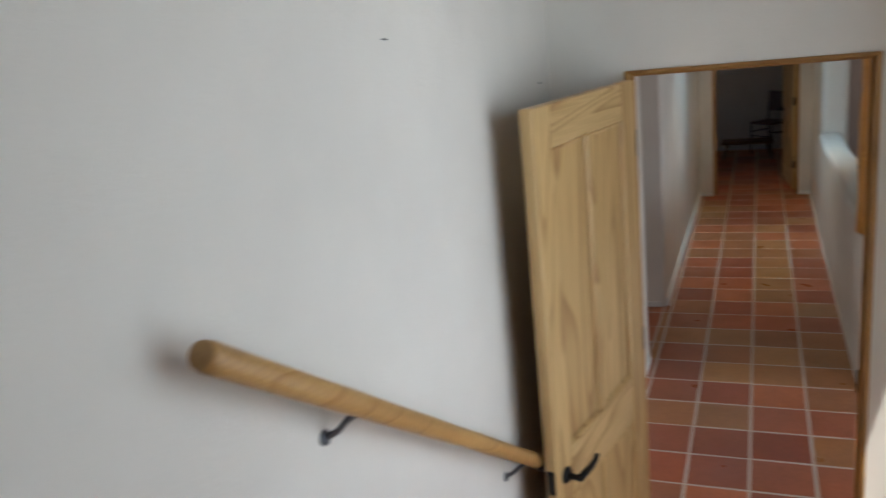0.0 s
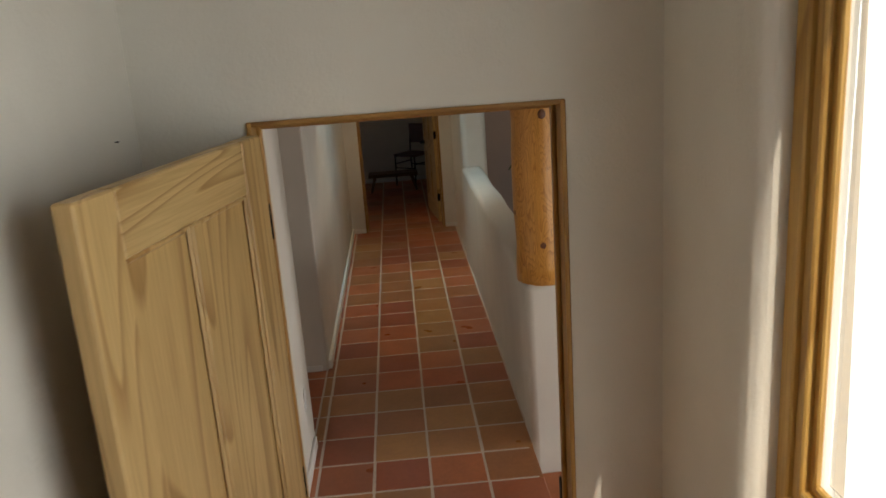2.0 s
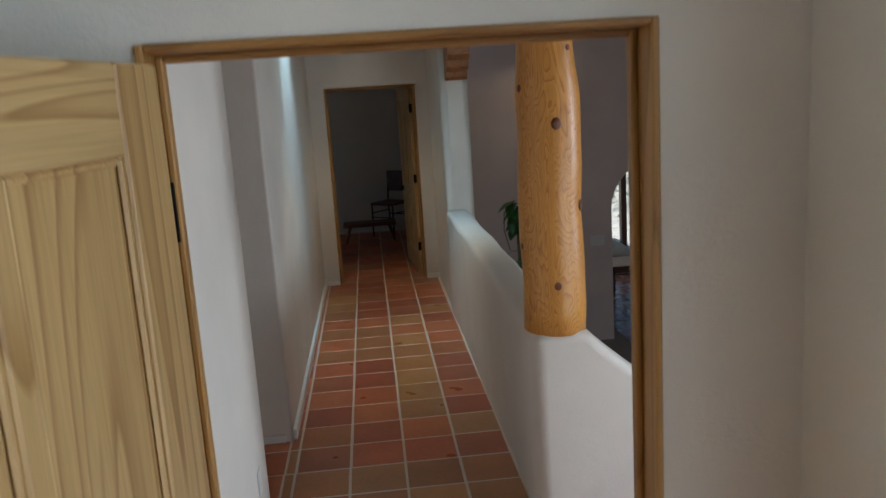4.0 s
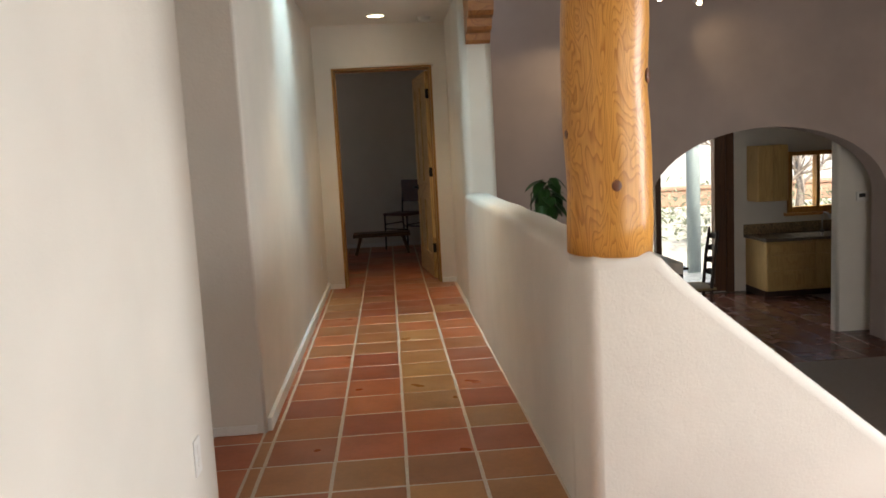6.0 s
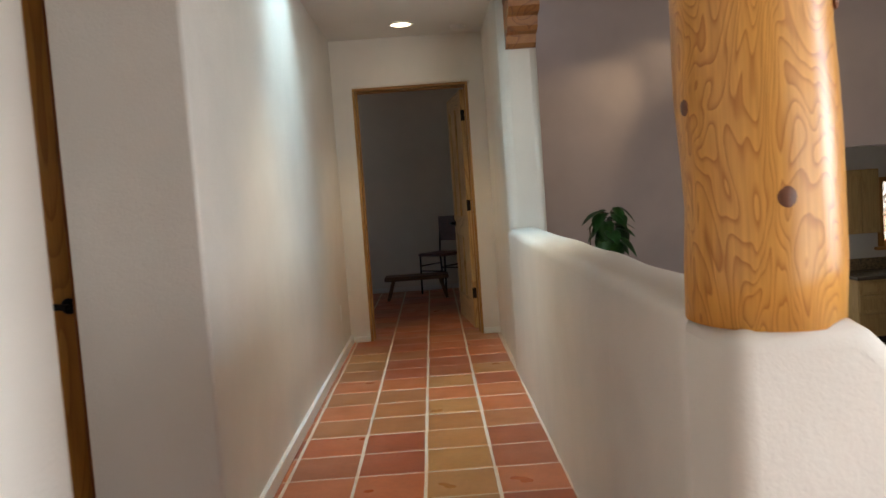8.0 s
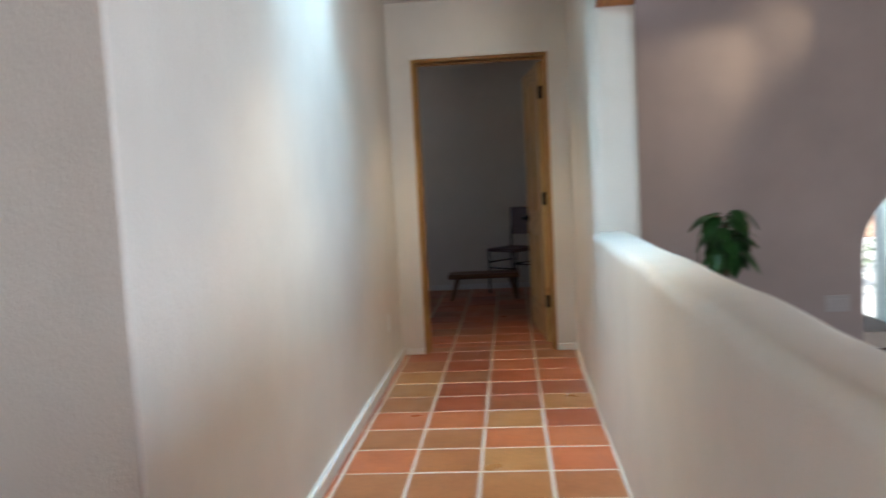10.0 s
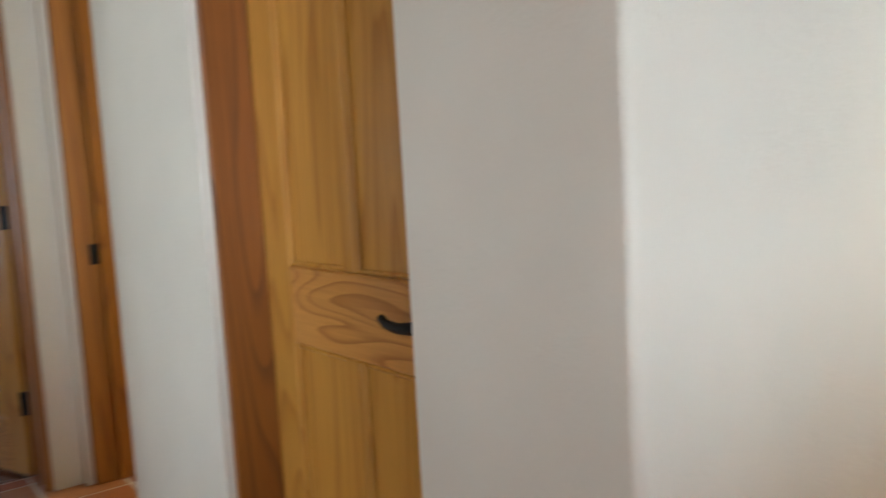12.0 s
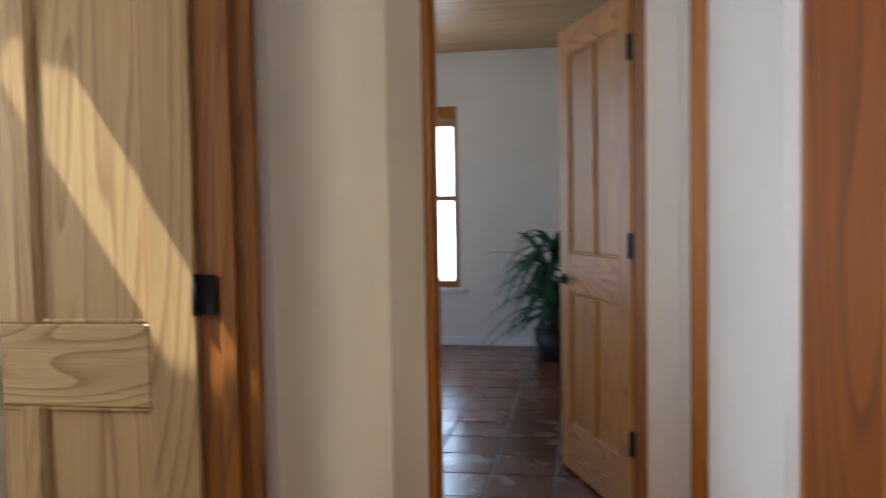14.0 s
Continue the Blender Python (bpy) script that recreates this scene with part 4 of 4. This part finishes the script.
for x0, x1 in ((5.61, 5.96), (6.01, 6.36)):
    g = part("pane", box(x0, x1, 13.23, 13.236, 0.25, 0.96), glass_m, kw, "clear glass")
    g.visible_shadow = False
part("sill", box(5.5, 6.47, 13.12, 13.2, 0.13, 0.17, 0.005, 1), GOLD_H, kw)
CT = -0.10


def cabinet(x0, x1, layout, label):
    c = thing("base_cabinet", label, "cabinet", "kitchen base cabinets")
    part("body", box(x0, x1, 12.58, 13.2, LIV + 0.09, CT - 0.04, 0.003, 1), CABINET_WOOD, c)
    part("toe_kick", box(x0, x1, 12.64, 13.2, LIV, LIV + 0.09), DARK_WOOD, c)
    for z0, z1, n in layout:
        w = (x1 - x0) / n
        for i in range(n):
            d = part("door" if z1 - z0 > 0.35 else "drawer_front", box(x0 + i * w + 0.008, x0 + (i + 1) * w - 0.008, 12.558, 12.58, z0, z1, 0.004, 1), CABINET_WOOD, c)
            part("panel", box(x0 + i * w + 0.06, x0 + (i + 1) * w - 0.06, 12.552, 12.558, z0 + 0.05, z1 - 0.05, 0.002, 1) if z1 - z0 > 0.2 else box(x0 + i * w + 0.04, x0 + (i + 1) * w - 0.04, 12.553, 12.558, z0 + 0.03, z1 - 0.03, 0.002, 1), CABINET_WOOD, d)


B = LIV + 0.11
cabinet(4.95, 5.62, [(CT - 0.21, CT - 0.06, 1), (CT - 0.42, CT - 0.23, 1), (B, CT - 0.44, 1)], "honey maple base cabinet with three drawers")
cabinet(5.62, 6.50, [(CT - 0.21, CT - 0.06, 2), (B, CT - 0.23, 2)], "honey maple sink cabinet with two doors")
cabinet(6.50, 7.08, [(CT - 0.21, CT - 0.06, 1), (B, CT - 0.23, 1)], "honey maple base cabinet with one door")
tagged(finish("worktop", box(4.92, 7.09, 12.53, 13.2, CT - 0.04, CT, 0.006, 2), GRANITE), "dark speckled stone worktop on the base cabinets", "worktop")
setting(finish("backsplash", box(4.92, 7.09, 13.185, 13.2, CT, CT + 0.14), MOSAIC), "brown mosaic stone backsplash", "backsplash")
up = thing("wall_cabinet", "honey maple wall cabinet with two doors", "cabinet")
part("body", box(4.97, 5.40, 12.88, 13.2, 0.37, 1.13, 0.003, 1), CABINET_WOOD, up)
for x0, x1 in ((4.975, 5.183), (5.187, 5.395)):
    d = part("door", box(x0, x1, 12.86, 12.88, 0.375, 1.125, 0.004, 1), CABINET_WOOD, up)
    part("panel", box(x0 + 0.05, x1 - 0.05, 12.854, 12.86, 0.43, 1.07, 0.002, 1), CABINET_WOOD, d)
fau = thing("faucet", "arched steel kitchen faucet behind the sink", "faucet")
part("base", tube([(5.98, 13.05, CT), (5.98, 13.05, CT + 0.03)], [0.03, 0.025], 16), STEEL, fau)
part("spout", tube([(5.98, 13.05, CT + 0.02), (5.98, 13.05, CT + 0.20), (5.98, 13.0, CT + 0.27), (5.98, 12.9, CT + 0.26), (5.98, 12.86, CT + 0.20)], 0.012, 12), STEEL, fau)

dc = thing("ladderback_chair", "dark ladder-back dining chair with a woven rush seat", "chair")
for x, y in ((3.36, 11.16), (3.40, 11.58)):
    part("leg", tube([(x, y, LIV), (x, y, LIV + 0.46)], [0.016, 0.019], 10), DARK_WOOD, dc)
for x, y in ((3.70, 11.14), (3.76, 11.52)):
    part("back_post", tube([(x, y, LIV), (x, y, LIV + 0.46), (x + 0.03, y, LIV + 0.8), (x + 0.075, y, LIV + 1.10), (x + 0.08, y, LIV + 1.14)], [0.018, 0.02, 0.019, 0.015, 0.006], 10), DARK_WOOD, dc)
bm = box(3.33, 3.76, 11.12, 11.60, LIV + 0.445, LIV + 0.475, 0.012, 2)
part("seat", bm, RUSH, dc, "woven rush seat")
for i in range(4):
    z = LIV + 0.58 + 0.14 * i
    x = 3.72 + 0.018 * (i + 1)
    bm = bmesh.new()
    nseg = 8
    prev = None
    for k in range(nseg + 1):
        s = k / nseg
        y = 11.15 + 0.37 * s
        arch = 0.025 * math.sin(math.pi * s)
        pr = [bm.verts.new((x + 0.02 * math.sin(math.pi * s) + dx + 0.05 * s, y, z + dz + (arch if dz > 0 else arch * 0.3))) for dx, dz in ((-0.006, 0), (0.006, 0), (0.006, 0.06), (-0.006, 0.06))]
        if prev:
            for q in range(4):
                bm.faces.new((prev[q], prev[(q + 1) % 4], pr[(q + 1) % 4], pr[q]))
        else:
            bm.faces.new(pr[::-1])
        prev = pr
    bm.faces.new(prev)
    part("slat", bm, DARK_WOOD, dc)
for z in (0.14, 0.28):
    part("stretcher", tube([(3.36, 11.16, LIV + z), (3.70, 11.14, LIV + z)], 0.010, 8), DARK_WOOD, dc)
    part("stretcher", tube([(3.40, 11.58, LIV + z), (3.76, 11.52, LIV + z)], 0.010, 8), DARK_WOOD, dc)
    part("stretcher", tube([(3.36, 11.16, LIV + z + 0.03), (3.40, 11.58, LIV + z + 0.03)], 0.010, 8), DARK_WOOD, dc)
dc.location.x = -0.1
tb = thing("dining_table", "dark wood dining table near the patio door", "table")
part("tabletop", box(2.25, 3.28, 11.0, 12.3, LIV + 0.722, LIV + 0.75, 0.006, 2), TABLE_TOP, tb)
for x in (2.33, 3.20):
    for y in (11.08, 12.22):
        part("leg", box(x - 0.035, x + 0.035, y - 0.035, y + 0.035, LIV, LIV + 0.715, 0.006, 1), DARK_WOOD, tb)

# ---- garden ----
bm = bmesh.new()
bmesh.ops.create_grid(bm, x_segments=2, y_segments=2, size=1500)
for v in bm.verts:
    v.co.z = LIV - 0.14
setting(finish("ground", bm, GRAVEL), "pale sunlit gravel ground", "ground")
tagged(finish("porch_column", tube([(4.99, 15.2, LIV - 0.14), (4.99, 15.2, 2.6)], [0.115, 0.105], 24), COLUMN_PAINT), "round grey-painted porch column outside the patio door", "column")
tagged(finish("porch_slab", box(1.5, 7.0, 13.42, 15.5, LIV - 0.14, LIV - 0.04, 0.01, 1), GRAVEL), "pale concrete porch slab", "porch", kind="structure")
random.seed(8)
bm = bmesh.new()
for i in range(2600):
    cx, cy = random.uniform(0.5, 13), random.uniform(18, 27)
    h = 0.35 + 0.8 * abs(math.sin(cx * 1.7 + 0.6 * cy))
    p = Vector((cx + random.gauss(0, 0.2), cy, LIV - 0.14 + random.uniform(0.0, h)))
    a, el = random.uniform(0, 6.28), random.uniform(-0.2, 1.2)
    leaf_shape(bm, base=p, d=Vector((math.cos(a) * math.cos(el), math.sin(a) * math.cos(el), math.sin(el))), up=Vector((0.1, 0.2, 1)), length=random.uniform(0.12, 0.3), width=random.uniform(0.05, 0.12), droop=0.3, n=2)
tagged(finish("shrubs", bm, SHRUB), "grey-green garden shrubs in bright sun", "shrubs", kind="stuff")
gw = thing("garden_wall", "low red-brown adobe garden wall beyond the shrubs", "garden wall", kind="structure")
part("wall_course", box(-6, 26, 29, 29.4, LIV - 0.14, -0.48, 0.05, 2), ADOBE, gw)
part("coping", box(-6, 26, 28.95, 29.45, -0.48, -0.36, 0.04, 2), ADOBE, gw)


def bare_tree(x, y, h, seed):
    random.seed(seed)
    t = thing("tree", "leafless garden tree with thin spreading branches", "tree", "garden trees")
    base = LIV - 0.14
    part("trunk", tube([(x, y, base), (x + 0.1, y, base + h * 0.25), (x, y, base + h * 0.45)], [0.12, 0.09, 0.06], 8), BARK, t)
    bm = bmesh.new()

    def grow(p, d, ln, r, lv):
        q = p + d * ln
        add_tube(bm, [p, (p + q) / 2 + Vector((random.gauss(0, 0.04), random.gauss(0, 0.04), 0)), q], [r, r * 0.8, r * 0.6], 5)
        if lv:
            for _ in range(4):
                nd = (d + Vector((random.gauss(0, 0.5), random.gauss(0, 0.5), random.gauss(0.1, 0.3)))).normalized()
                grow(p + d * ln * random.uniform(0.5, 1.0), nd, ln * 0.68, r * 0.55, lv - 1)

    for k in range(5):
        a = k * 1.26
        grow(Vector((x, y, base + h * (0.25 + 0.05 * k))), Vector((math.cos(a), math.sin(a), 0.9)).normalized(), h * 0.26, 0.045, 3)
    part("branches", bm, BARK, t)


bare_tree(7.6, 18.0, 3.6, 21)
bare_tree(9.3, 20.0, 4.2, 22)
bare_tree(5.2, 24.0, 4.5, 23)


# ---- floor tiles ----
def tile_mesh(name, w, d, material):
    bm = box(-w / 2, w / 2, -d / 2, d / 2, -0.014, 0.0)
    es = [e for e in bm.edges if all(v.co.z > -0.001 for v in e.verts)]
    es += [e for e in bm.edges if abs(e.verts[0].co.z - e.verts[1].co.z) > 0.005]
    bmesh.ops.bevel(bm, geom=es, offset=0.003, segments=1, affect="EDGES")
    me = bpy.data.meshes.new(name)
    bm.to_mesh(me)
    bm.free()
    me.materials.append(material)
    return me


P, G = 0.30, 0.012
TAN_CELLS = {(0, 21), (0, 22), (0, 23), (0, 24), (0, 26), (0, 25), (0, 28), (1, 29), (1, 17), (1, 18), (1, 13), (-1, 14), (-2, 14), (-1, 16), (0, 16), (1, 16), (-2, 18), (-3, 18), (-3, 19), (-1, 18), (0, 17), (-2, 31), (-2, 30), (-3, 17), (1, 20)}
random.seed(4)
cache = {}


def lay(floor_name, x0, x1, y0, y1, z, mats, tan=(), skew=0.0):
    """Tiles on the common grid, cut at the edges, as children of their floor."""
    parent = bpy.data.objects[floor_name]
    for i in range(math.floor(x0 / P), math.ceil(x1 / P)):
        for j in range(math.floor(y0 / P), math.ceil(y1 / P)):
            a, b = max(x0, i * P + G / 2), min(x1, (i + 1) * P - G / 2)
            c, d = max(y0, j * P + G / 2), min(y1, (j + 1) * P - G / 2)
            if b - a < 0.02 or d - c < 0.02:
                continue
            m = mats[1] if (i, j) in tan else mats[0]
            key = (round(b - a, 3), round(d - c, 3), m.name)
            if key not in cache:
                cache[key] = tile_mesh("tile", b - a, d - c, m)
            t = new("tile", cache[key])
            t.matrix_world = pose((a + b) / 2 + random.uniform(-0.0015, 0.0015), (c + d) / 2 + random.uniform(-0.0015, 0.0015), z + random.uniform(-0.0008, 0.0008), random.uniform(-0.12, 0.12), random.uniform(-0.12, 0.12), random.uniform(-0.35, 0.35))
            t.parent = parent


lay("floor_hall", -0.655, 0.583, 2.0, 10.36, 0.0, (CLAY, CLAY_TAN), TAN_CELLS)
lay("floor_corridor", -3.69, -0.665, 5.10, 6.34, 0.0, (CLAY, CLAY_TAN), {(-5, 18), (-8, 19), (-10, 17)})
lay("floor_study", -1.2, 0.9, 10.36, 13.49, 0.0, (CLAY, CLAY_TAN))
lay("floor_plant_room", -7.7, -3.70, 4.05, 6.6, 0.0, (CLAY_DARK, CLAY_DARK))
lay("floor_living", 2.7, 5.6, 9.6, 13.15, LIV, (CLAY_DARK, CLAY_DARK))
